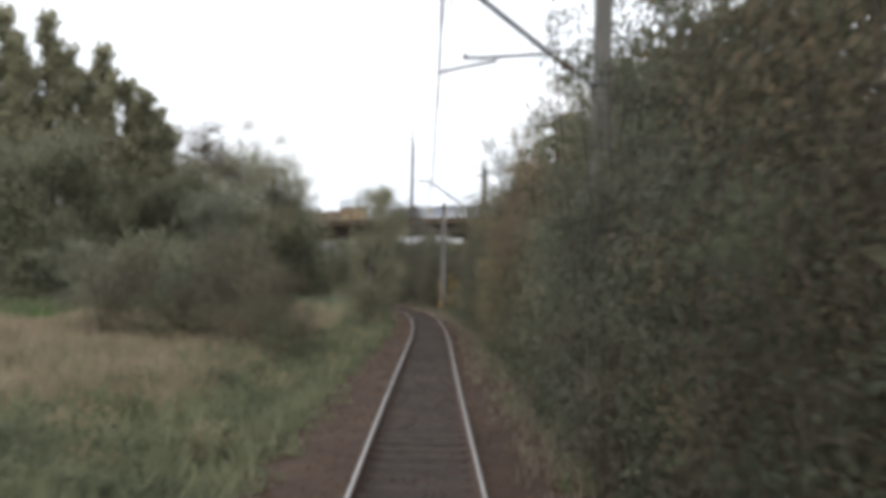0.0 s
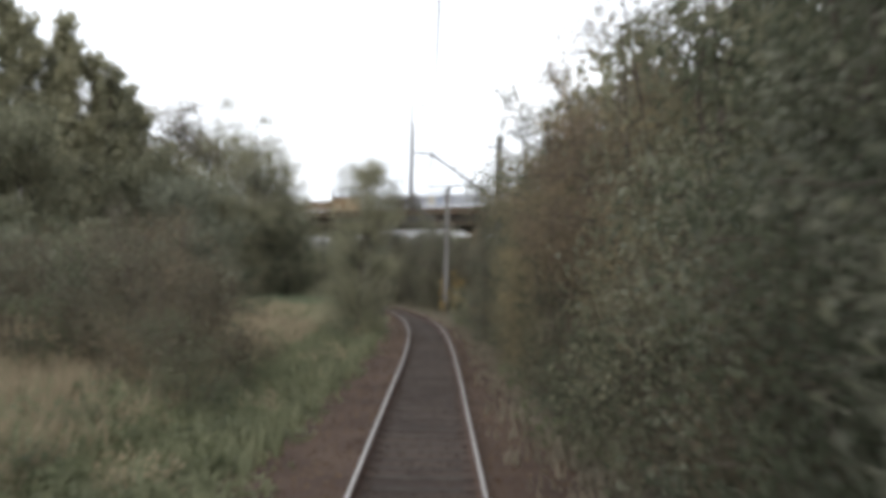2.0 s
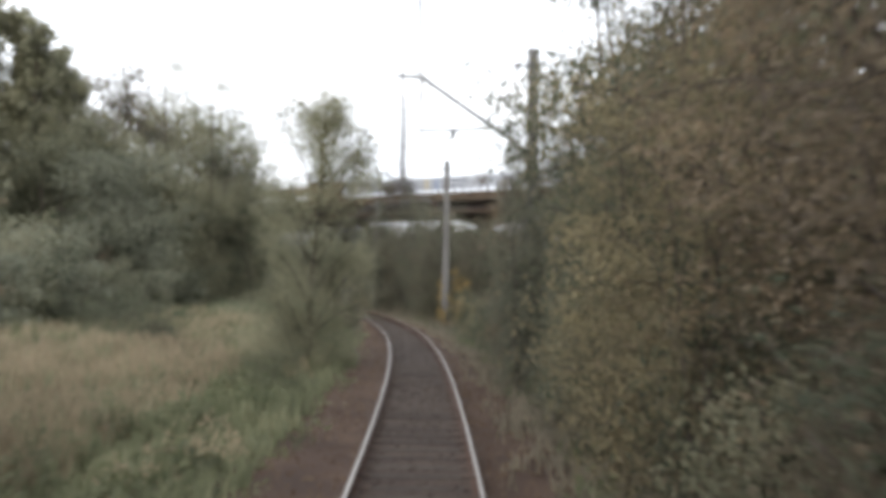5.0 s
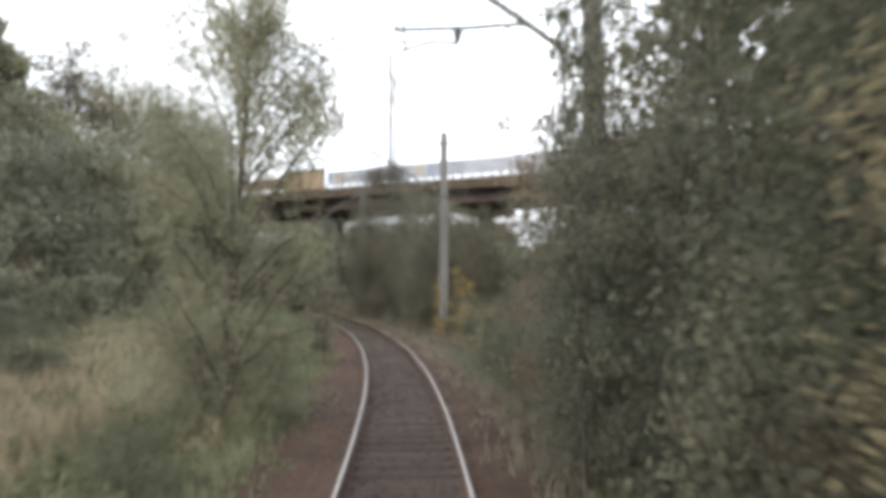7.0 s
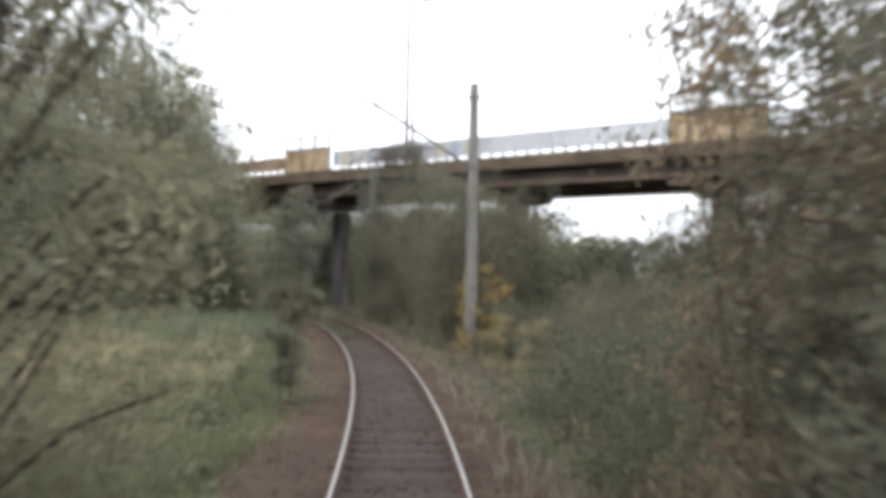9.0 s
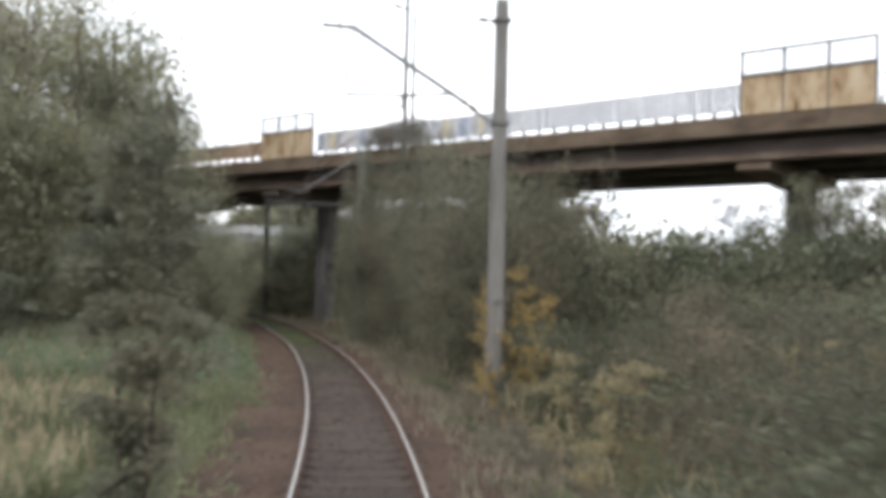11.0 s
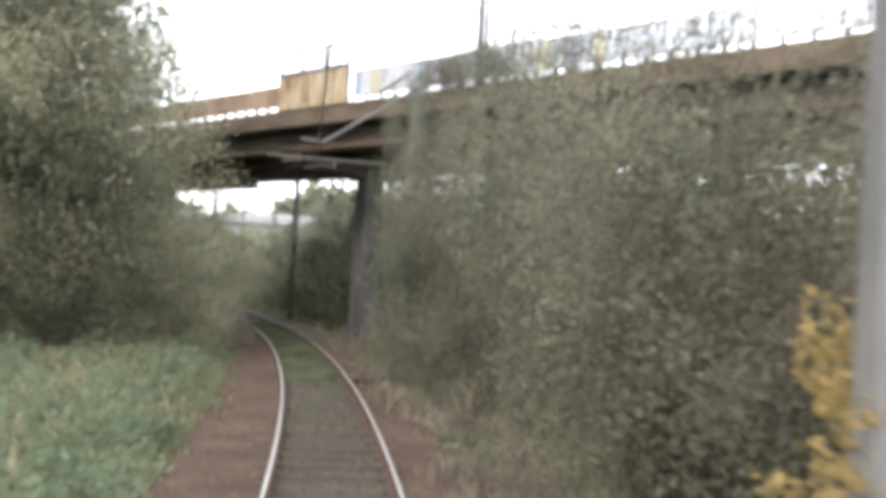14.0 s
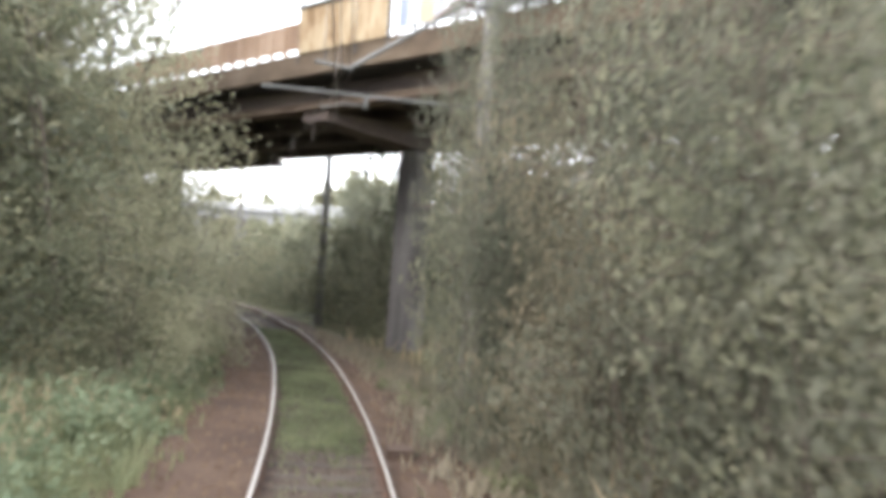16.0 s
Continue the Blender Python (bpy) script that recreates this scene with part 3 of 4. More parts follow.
# ---- trackside box ----
cabinet = empty("trackside_box", "small dark metal box beside the rail", "box", pose(-5.75, 90.0, -0.2, 0, 0, 14))
part("body", box(-0.16, 0.16, -0.2, 0.2, 0.0, 0.16, bevel=0.015), M_IRON, cabinet)
part("lid", box(-0.175, 0.175, -0.215, 0.215, 0.164, 0.195, bevel=0.01), M_IRON, cabinet)

# ---- far hall behind the bridge ----
hall = empty("warehouse", "long pale industrial hall far behind the trees", "building", pose(-47, 178, 0.3, 0, 0, 8))
part("wall", box(-26, 26, 0, 18, -1.0, 7.0), M_HALL, hall)
bm = bmesh.new()
for k in range(4):
    add_box(bm, -26.4 + 13.2 * k, -26.4 + 13.2 * k + 13.1, -0.4, 18.4, 7.0, 8.0 + 0.25 * (k % 2), bevel=0.2)
part("roof", bm, M_HALLROOF, hall)
win_mesh = mesh_from("window", box(-1.2, 1.2, -0.05, 0.05, 0, 1.1), M_POST)
for k in range(12):
    piece("window", win_mesh, hall, -23 + 4.2 * k, -0.03, 5.2)


# ---- vegetation ----
def leaf_mesh(name, centres, dirs, size, mat, width=0.5, r=None):
    """Leaves as bent blades: four corners each, folded along the middle."""
    n = len(centres)
    d = dirs / np.linalg.norm(dirs, axis=1)[:, None]
    rnd = r.normal(size=(n, 3))
    side = np.cross(d, rnd)
    side /= np.linalg.norm(side, axis=1)[:, None] + 1e-9
    nor = np.cross(side, d)
    L = (size * r.uniform(0.6, 1.35, n))[:, None]
    W = L * width
    v = np.empty((n, 4, 3))
    v[:, 0] = centres
    v[:, 1] = centres + d * L * 0.5 + side * W * 0.5 + nor * W * 0.15
    v[:, 2] = centres + d * L - nor * L * 0.12
    v[:, 3] = centres + d * L * 0.5 - side * W * 0.5 + nor * W * 0.15
    me = bpy.data.meshes.new(name)
    me.from_pydata(v.reshape(-1, 3).tolist(), [], np.arange(4 * n).reshape(n, 4).tolist())
    me.materials.append(mat)
    return me


def grow(r, height, spread, stems, trunk_r, low, lean=0.25, profile="round", limbs=9, twigs=7):
    """A skeleton: stems with limbs and twigs. Returns tubes and the twig segments that carry leaves."""
    tubes, twig = [], []
    for s in range(stems):
        a = r.uniform(0, 6.28)
        k = lean * r.uniform(0.3, 1.0) if stems > 1 else 0.05
        top_h = height * r.uniform(0.8, 1.0) if stems > 1 else height * 0.97
        base = Vector((math.cos(a) * 0.12 * (stems > 1), math.sin(a) * 0.12 * (stems > 1), -0.25))
        pts = []
        for i in range(7):
            f = i / 6
            wob = 0.04 * height * f
            pts.append(base + Vector((math.cos(a) * k * spread * f ** 1.3 * 2 + r.normal() * wob * 0.35, math.sin(a) * k * spread * f ** 1.3 * 2 + r.normal() * wob * 0.35, top_h * f + 0.25 * f)))
        tr = trunk_r * (1 if stems == 1 else 0.6)
        tubes.append((pts, [max(tr * (1 - 0.9 * i / 6), 0.012) for i in range(7)], 6))
        for b in range(limbs):
            f = low + (0.98 - low) * (b + r.uniform(0, 0.9)) / limbs
            i = min(int(f * 6), 5)
            p = pts[i].lerp(pts[i + 1], f * 6 - i)
            g = (f - low) / (1 - low)
            if profile == "round":
                reach = spread * math.sqrt(max(0.08, 1 - (2 * g - 0.8) ** 2 / 1.6))
            elif profile == "spire":
                reach = spread * min(1.0, 0.35 + 2.2 * g) * max(0.05, 1 - g) ** 0.6
            elif profile == "column":
                reach = spread * (0.55 + 0.45 * math.sin(math.pi * min(1, g * 0.9 + 0.1)))
            else:
                reach = spread * (1 - 0.75 * g)
            reach *= r.uniform(0.65, 1.1)
            ang = r.uniform(0, 6.28) + b * 2.4
            up = {"round": 0.35, "column": 1.6, "cone": 0.25, "spire": 2.0}[profile]
            tip = p + Vector((math.cos(ang) * reach, math.sin(ang) * reach, up * reach * r.uniform(0.4, 1.1)))
            tip.z = min(tip.z, height * 1.02)
            mid = p.lerp(tip, 0.5) + Vector((0, 0, 0.12 * reach))
            rb = max(tr * 0.35 * (1 - 0.5 * f), 0.006)
            tubes.append(([p, mid, tip], [rb, rb * 0.65, 0.004], 4))
            for t in range(twigs):
                f2 = r.uniform(0.25, 1.0)
                q = (p.lerp(mid, f2 * 2) if f2 < 0.5 else mid.lerp(tip, f2 * 2 - 1))
                ln = reach * r.uniform(0.2, 0.5)
                e = q + Vector((r.normal(), r.normal(), r.normal() * 0.7 + 0.1)).normalized() * ln
                twig.append((q, e))
            twig.append((mid, tip))
    return tubes, twig


def plant(name, label, category, mat, seed, height, spread, leaves, size, stems=1, trunk_r=0.12, low=0.15, profile="round", limbs=9, twigs=7, droop=0.0, skirt=0, scatter=0.16, width=0.5, bare=False, flat=0.8, clumps=0):
    """A tree or shrub as a thing of trunk and crown; skirt: the share of leaves that fill it down to the ground."""
    r = np.random.RandomState(seed)
    leaves, size = int(leaves * 0.84), size * 1.075
    tubes, twig = grow(r, height, spread, stems, trunk_r, low, 0.45, profile, limbs, twigs)
    th = empty(name, label, category)
    bm = bmesh.new()
    for pts, rad, sides in tubes:
        add_tube(bm, pts, rad, sides, False)
    for q, e in ([] if bare else twig[::2]):
        add_tube(bm, [q, e], [0.008, 0.003], 3, False)
    part("trunk", bm, M_BARK, th, "dark bark stems and limbs")
    A = np.array([q for q, e in twig])
    B = np.array([e for q, e in twig])
    w = np.linalg.norm(B - A, axis=1) + 0.2 * spread
    k = r.choice(len(A), leaves, p=w / w.sum())
    f = r.beta(1.6, 1.0, leaves)[:, None]
    if clumps:
        f = (np.floor(f * clumps) + 0.5 + r.normal(size=(leaves, 1)) * 0.12) / clumps
    c = A[k] * (1 - f) + B[k] * f + np.clip(r.normal(size=(leaves, 3)), -1.6, 1.6) * scatter * spread * np.array([1, 1, flat])
    if skirt:
        m = int(leaves * skirt)
        lumps = 30
        ang, rad = r.uniform(0, 6.28, lumps), spread * np.sqrt(r.uniform(0.12, 0.95, lumps))
        mid = np.stack([np.cos(ang) * rad, np.sin(ang) * rad, r.uniform(0.05, height * 0.5, lumps)], 1)
        c[:m] = mid[r.randint(0, lumps, m)] + r.normal(size=(m, 3)) * spread * np.array([0.15, 0.15, 0.13])
        c[:m, 2] = np.abs(c[:m, 2])
    c[:, 2] = np.maximum(c[:, 2], 0.02)
    d = r.normal(size=(leaves, 3)) + np.array([0, 0, -droop])
    cr = new("crown", leaf_mesh("crown", c, d, size, mat, width, r))
    cr.parent = th
    tagged(cr, "leafy crown with gaps")
    return th


def put(th, x, y, s=1.0, sz=None, rz=0.0, first=False, label=""):
    m = pose(x, y, float(field_height(x, y)), 0, 0, rz) @ Matrix.Diagonal((s, s, sz or s, 1))
    if first:
        th.matrix_basis = m
        return th
    ob = copy_thing(th, m)
    return tagged(ob, label)


def stand(kinds, spots, seed, group):
    """Copies of the kinds at spots (x, y, size, height factor)."""
    rr = random.Random(seed)
    for i, (x, y, s, sz) in enumerate(spots):
        ob = put(kinds[i % len(kinds)], x, y, s, sz, rr.uniform(0, 360))
        tagged(ob, group=group)


PROTO = []


def proto(*a, **k):
    th = plant(*a, **k)
    PROTO.append(th)
    return th


# kinds, all about 4 m (shrubs) or their own height (trees)
SHRUB = dict(stems=5, trunk_r=0.035, low=0.08, limbs=7, twigs=6, skirt=0.35)
FAR = dict(stems=4, trunk_r=0.06, low=0.08, limbs=5, twigs=4, skirt=0.35, bare=True)
shrub_olive = proto("shrub", "dense olive-green trackside shrub with mixed autumn leaves", "shrub", L_OLIVE, 11, 4.0, 1.7, 3800, 0.135, **SHRUB)
shrub_dark = proto("shrub", "dense dark green shrub beside the track", "shrub", L_DARK, 12, 4.0, 1.8, 4100, 0.115, **SHRUB)
shrub_willow = proto("shrub", "grey-green willow shrub with narrow leaves", "shrub", L_WILLOW, 13, 4.0, 1.7, 4200, 0.145, **SHRUB, droop=0.6, width=0.3)
shrub_pale = proto("shrub", "pale olive willow shrub close to the track", "shrub", L_PALE, 19, 4.0, 1.7, 9500, 0.078, **SHRUB, droop=0.5, width=0.4)
shrub_fine = proto("shrub", "dense grey-olive shrub with small leaves close to the track", "shrub", L_MOSS, 20, 4.0, 1.7, 8600, 0.073, **SHRUB, scatter=0.105, clumps=2, droop=0.3, width=0.45)
shrub_fine_olive = proto("shrub", "dense olive shrub with small autumn-tinged leaves close to the track", "shrub", L_OLIVE, 48, 4.0, 1.7, 8600, 0.073, **SHRUB, scatter=0.105, clumps=2, droop=0.3, width=0.45)
shrub_fine_grey = proto("shrub", "dense grey-green shrub with small leaves close to the track", "shrub", L_GREY, 61, 4.0, 1.7, 8600, 0.073, **SHRUB, scatter=0.105, clumps=2, droop=0.3, width=0.45)
shrub_rust = proto("shrub", "brownish autumn shrub beside the track", "shrub", L_RUST, 14, 4.0, 1.6, 3900, 0.135, **SHRUB)
SAPLING = dict(stems=3, trunk_r=0.05, low=0.05, limbs=10, twigs=6, scatter=0.14, skirt=0.25)
sapling = proto("shrub", "slim grey-green sapling beside the track", "shrub", L_GREY, 65, 5.2, 0.9, 4600, 0.072, **SAPLING)
sapling_brown = proto("shrub", "slim faded brown sapling beside the track", "shrub", L_RUST, 68, 5.2, 0.9, 4600, 0.072, **SAPLING)
shrub_umber = proto("shrub", "dark brownish shrub standing in the meadow", "shrub", L_UMBER, 59, 4.0, 1.7, 4600, 0.112, **SHRUB)
shrub_far = proto("shrub", "olive-green shrub in the thicket", "shrub", L_OLIVE, 16, 4.0, 1.8, 1100, 0.29, **FAR)
shrub_far_dark = proto("shrub", "dark green shrub in the thicket", "shrub", L_DARK, 17, 4.0, 1.8, 1100, 0.29, **FAR)
shrub_mid = proto("shrub", "olive-green shrub in the low thicket", "shrub", L_OLIVE, 46, 4.0, 1.8, 2600, 0.158, **FAR)
shrub_mid_dark = proto("shrub", "dark green shrub in the low thicket", "shrub", L_DARK, 47, 4.0, 1.8, 2600, 0.158, **FAR)
shrub_far_willow = proto("shrub", "pale willow shrub in the thicket", "shrub", L_WILLOW, 18, 4.0, 1.8, 1350, 0.31, **FAR, droop=0.5, width=0.35)
bush_yellow = proto("shrub", "bright yellow autumn bush with layered sprays of leaves", "shrub", L_YELLOW, 15, 2.9, 1.05, 2600, 0.10, stems=4, trunk_r=0.04, low=0.26, limbs=5, twigs=5, scatter=0.085, flat=0.4, clumps=2, droop=0.4, width=0.42)
bush_ochre = proto("shrub", "dull yellow-olive autumn bush in the thicket", "shrub", L_GOLD, 55, 2.6, 1.1, 2800, 0.10, stems=4, trunk_r=0.04, low=0.12, limbs=5, twigs=5, scatter=0.09, flat=0.5, clumps=2, droop=0.4, width=0.45)
WALLS = dict(width=0.6, stems=3, trunk_r=0.14, low=0.06, limbs=10, twigs=8)
tree_wall = proto("tree", "tall olive-green tree crowding the track", "tree", L_OLIVE, 21, 8.2, 2.3, 10800, 0.092, **WALLS, scatter=0.085, clumps=3, skirt=0.32)
tree_wall_dark = proto("tree", "tall dark green tree crowding the track", "tree", L_DARK, 22, 8.2, 2.3, 10800, 0.092, **WALLS, scatter=0.085, clumps=3, skirt=0.32)
tree_wall_grey = proto("tree", "tall grey-green tree crowding the track", "tree", L_GREY, 72, 8.2, 2.3, 12500, 0.074, **WALLS, scatter=0.085, clumps=3, skirt=0.32)
tree_wall_rust = proto("tree", "tall tree with brown and orange autumn leaves", "tree", L_RUST, 23, 7.8, 2.2, 12500, 0.068, **WALLS, scatter=0.085, clumps=3, skirt=0.28)
tree_wall_willow = proto("tree", "tall grey-green willow close to the track", "tree", L_WILLOW, 24, 8.0, 2.3, 13000, 0.089, **WALLS, scatter=0.085, clumps=3, skirt=0.3, droop=0.7)
tree_wall_gold = proto("tree", "tall tree with golden olive autumn leaves", "tree", L_GOLD, 26, 7.8, 2.2, 12500, 0.066, **WALLS, scatter=0.085, clumps=3, skirt=0.3)
tree_back = proto("tree", "tall olive tree in the second row", "tree", L_OLIVE, 25, 9.2, 2.7, 3200, 0.36, bare=True, **WALLS, skirt=0.3)
tree_airy = proto("tree", "slender young willow with an airy pale crown", "tree", L_PALE, 31, 7.0, 1.75, 24000, 0.095, stems=1, trunk_r=0.10, low=0.08, profile="column", limbs=40, twigs=9, scatter=0.11, clumps=3, droop=0.5, width=0.34, bare=True)
tree_dense = proto("tree", "full grey-olive willow standing before the bridge", "tree", L_PALE, 62, 8.6, 2.7, 26000, 0.085, stems=3, trunk_r=0.15, low=0.06, limbs=13, twigs=9, scatter=0.11, clumps=3, skirt=0.3, width=0.5)
tree_narrow = proto("tree", "small grey-green birch-like tree with leaves hanging low", "tree", L_GREY, 32, 6.1, 0.44, 10000, 0.072, stems=2, trunk_r=0.05, low=0.2, limbs=22, twigs=7, scatter=0.24, droop=0.8)
tree_round = proto("tree", "large round grey-green willow tree behind the meadow", "tree", L_WILLOW, 33, 14.9, 5.0, 10000, 0.39, stems=3, trunk_r=0.3, low=0.12, limbs=13, twigs=9, droop=0.4, skirt=0.15, width=0.42)
tree_big = proto("tree", "large olive-green broadleaf tree behind the meadow", "tree", L_OLIVE, 34, 14.6, 4.8, 8000, 0.42, stems=2, trunk_r=0.3, low=0.12, limbs=16, twigs=9, skirt=0.12)
tree_big_olive = proto("tree", "large olive-brown autumn tree behind the meadow", "tree", L_OLIVE, 35, 15.0, 4.2, 10000, 0.36, stems=2, trunk_r=0.3, low=0.12, limbs=16, twigs=9, skirt=0.1)
poplar = proto("tree", "tall narrow poplar rising behind the other trees", "tree", L_PALE, 36, 25.0, 3.1, 7600, 0.50, stems=1, trunk_r=0.4, low=0.05, profile="spire", limbs=60, twigs=6, scatter=0.13)
tree_brown = proto("tree", "tall brown autumn tree with a feathery outline", "tree", L_VERGE, 56, 18.5, 4.0, 14000, 0.27, stems=3, trunk_r=0.3, low=0.12, limbs=16, twigs=9, scatter=0.14, skirt=0.1)
tree_umber = proto("tree", "tall dark tree with brown leaves crowding the track", "tree", L_UMBER, 57, 8.2, 2.3, 13000, 0.084, **WALLS, scatter=0.085, clumps=3, skirt=0.3)
tree_far = proto("tree", "far broadleaf tree in a belt of woods", "tree", L_OLIVE, 37, 13.0, 5.0, 1100, 1.45, bare=True, stems=2, trunk_r=0.3, low=0.1, limbs=10, twigs=6, skirt=0.2)

# the prototypes take the first places
put(tree_round, -21.0, 100.0, 1.06, first=True)
put(poplar, -33.3, 95.0, 1.0, 0.98, first=True)
put(tree_brown, -26.2, 98.0, 1.1, 0.98, first=True)
put(tree_umber, 4.2, 9.6, 1.0, 1.05, first=True)
put(bush_ochre, 0.75, 66.2, 0.7, 0.72, first=True)
tree_airy.matrix_basis = pose(-3.95, 50.6, float(field_height(-3.95, 50.6)), 0, 4, 0)
put(tree_dense, -15.2, 95.0, 1.1, 1.2, first=True)
put(tree_narrow, -3.8, 62.3, 1.0, 0.76, first=True)
put(tree_big, -34.5, 78.0, 1.05, 1.05, first=True)
put(tree_big_olive, -30.5, 84.0, 1.0, 1.0, first=True)
put(bush_yellow, 0.15, 73.6, 0.82, 1.0, rz=20, first=True)
put(tree_wall, 4.1, 13.2, 1.0, first=True)
put(tree_wall_dark, 4.3, 17.0, 1.0, 1.1, first=True)
put(tree_wall_rust, 4.1, 33.0, 1.0, first=True)
put(tree_wall_willow, 3.9, 19.5, 1.0, first=True)
put(tree_wall_grey, 3.6, 41.0, 0.95, 0.98, first=True)
put(tree_wall_gold, 3.2, 36.8, 0.95, first=True)
put(tree_back, 9.0, 12.0, 1.0, first=True)
put(tree_far, -60.0, 150.0, 1.0, first=True)
put(shrub_olive, -18.2, 66.0, 1.0, first=True)
put(shrub_dark, -19.0, 71.0, 1.0, first=True)
put(shrub_willow, -20.5, 74.0, 1.05, first=True)
put(sapling_brown, 2.4, 50.9, 1.0, 1.1, first=True)
put(sapling, 2.75, 9.5, 1.0, 1.12, first=True)
put(shrub_umber, -7.5, 33.0, 0.95, 0.95, first=True)
put(shrub_rust, -19.5, 78.0, 1.0, first=True)
put(shrub_pale, -11.2, 94.0, 0.9, 0.95, first=True)
put(shrub_fine, -0.9, 79.5, 1.0, 1.15, first=True)
put(shrub_fine_olive, -0.2, 78.6, 0.9, 1.2, first=True)
put(shrub_fine_grey, -2.9, 87.0, 0.8, 1.4, first=True)
put(shrub_far, -23.0, 75.0, 1.0, first=True)
put(shrub_far_dark, -26.0, 74.0, 1.0, first=True)
put(shrub_mid, 3.4, 79.5, 0.95, 1.05, first=True)
put(shrub_mid_dark, 5.2, 82.0, 1.0, 1.05, first=True)
put(shrub_far_willow, -29.0, 74.5, 1.0, first=True)

rng = random.Random(77)
# weeds in the meadow and on the verges
def weeds(label, mat, seed, places, leaves, width):
    """Clumps of rank weeds, too many to count: leaves round a middle, all in one mesh."""
    r = np.random.RandomState(seed)
    cs, ds = [], []
    for x, y, wide, high in places:
        a, q = r.uniform(0, 6.28, leaves), 0.42 * np.sqrt(r.uniform(0, 1, leaves))
        top = 0.85 * (1 - 0.6 * (q / 0.42) ** 2) * (0.7 + 0.3 * np.sin(3 * a + r.uniform(0, 6)))
        z = float(field_height(x, y))
        cs.append(np.stack([x + np.cos(a) * q * wide, y + np.sin(a) * q * wide, z + high * top * r.beta(1.7, 1.0, leaves)], 1))
        ds.append(np.stack([np.cos(a), np.sin(a), r.uniform(0.0, 1.2, leaves)], 1) + r.normal(size=(leaves, 3)) * 0.5)
    return tagged(new("weeds", leaf_mesh("weeds", np.concatenate(cs), np.concatenate(ds), 0.12, mat, width, r)), label, "weeds", kind="stuff")


spots, dry = [], []
for k in range(230):
    y = rng.uniform(10, 104)
    d = -2.7 - 7.5 * rng.random() ** 1.4
    (dry if (y < 52 and d < -4.5 and k % 3) or k % 6 == 0 else spots).append((centre(y) + d, y, rng.uniform(0.8, 1.7), rng.uniform(0.5, 1.15)))
for k in range(70):
    y = rng.uniform(7, 106)
    spots.append((centre(y) + rng.uniform(1.75, 2.5), y, rng.uniform(0.6, 1.0), rng.uniform(0.4, 0.9)))
weeds("rank green weeds beside the track", L_GRASS, 51, spots, 170, 0.45)
nettles = [(centre(y) - d, y, rng.uniform(1.1, 2.0), rng.uniform(0.75, 1.3)) for y, d in ((rng.uniform(74, 103), 2.5 + 6.5 * rng.random() ** 1.4) for k in range(140))]
weeds("tall lush weeds at the foot of the shrubs", L_NETTLE, 53, nettles, 190, 0.5)
rank = [(centre(y) - d, y, rng.uniform(0.7, 1.4), rng.uniform(0.3, 0.6) + 0.12 * d * rng.random()) for y, d in ((rng.uniform(6, 78), 1.75 + 4.2 * rng.random() ** 1.7) for k in range(380))]
weeds("rank grey-green weeds along the ballast", L_RANK, 54, rank, 150, 0.42)
faded = [(centre(y) + d, y, rng.uniform(0.6, 1.2), rng.uniform(0.25, 0.5) + 0.35 * (d - 1.3) * rng.random()) for y, d in ((rng.uniform(5, 104), 1.45 + 1.6 * rng.random()) for k in range(380))]
weeds("faded brownish weeds along the ballast", L_VERGE, 55, faded, 140, 0.35)
weeds("dry brownish weeds in the meadow", L_REED, 52, dry, 190, 0.25)
# the wall of trees along the track
T, R, G, D, E = tree_wall, tree_wall_rust, tree_wall_gold, tree_wall_dark, tree_wall_grey
for k, kind in enumerate((D, D, T, T, G, R, R, R, G, D, E, T, R)):
    y = 16.4 + 2.7 * k
    stand([kind], [(centre(y) + 4.25 + rng.uniform(-0.2, 0.3), y, 0.95, (1.13 if y < 30 else 1.0 if y < 44 else 0.95) * rng.uniform(0.92, 1.06))], k, "trees crowding the track")
stand([tree_back], [(centre(y) + 7.4 + rng.uniform(-0.3, 0.5), y, 1.05, rng.uniform(0.9, 1.05)) for y in np.arange(4, 53, 3.4)], 2, "trees crowding the track")
stand([tree_umber, tree_wall_dark, tree_umber], [(4.4, 3.4, 1.0, 1.1), (4.6, 0.0, 1.0, 1.1), (4.3, 6.6, 1.0, 1.05)], 3, "trees crowding the track")
SHRUBS = [shrub_dark, shrub_umber, shrub_dark, shrub_umber, shrub_olive]
stand(SHRUBS, [(centre(y) + 2.85 + rng.uniform(0, 0.35), y, 0.5 + rng.uniform(0, 0.12), rng.uniform(0.5, 0.95)) for y in np.arange(6.5, 43, 1.9)], 4, "shrubs along the track")
stand([sapling], [(centre(y) + 2.85, y, 1.0, 1.12) for y in (11.4, 13.4)], 24, "shrubs along the track")
stand([sapling, sapling_brown], [(centre(y) + 2.75, y, 1.0, 1.05) for y in (45.4, 50.0, 48.6, 51.8)], 69, "shrubs along the track")
stand([tree_wall_gold], [(centre(y) + 3.0, y, 0.5, h) for y, h in ((35.4, 0.7), (37.0, 0.75), (38.5, 0.7))], 45, "trees crowding the track")
stand([tree_wall_rust, tree_wall_dark], [(3.0, 53.2, 0.75, 0.9), (2.7, 49.9, 0.7, 0.9), (5.6, 54.4, 0.9, 0.95), (5.8, 50.4, 1.05, 1.08), (6.4, 57.0, 0.7, 0.6), (6.0, 46.5, 1.0, 1.1), (5.7, 41.8, 1.0, 1.05), (5.6, 44.4, 1.1, 1.12), (5.9, 48.6, 1.1, 1.1), (5.5, 52.4, 0.9, 0.95)], 5, "trees crowding the track")
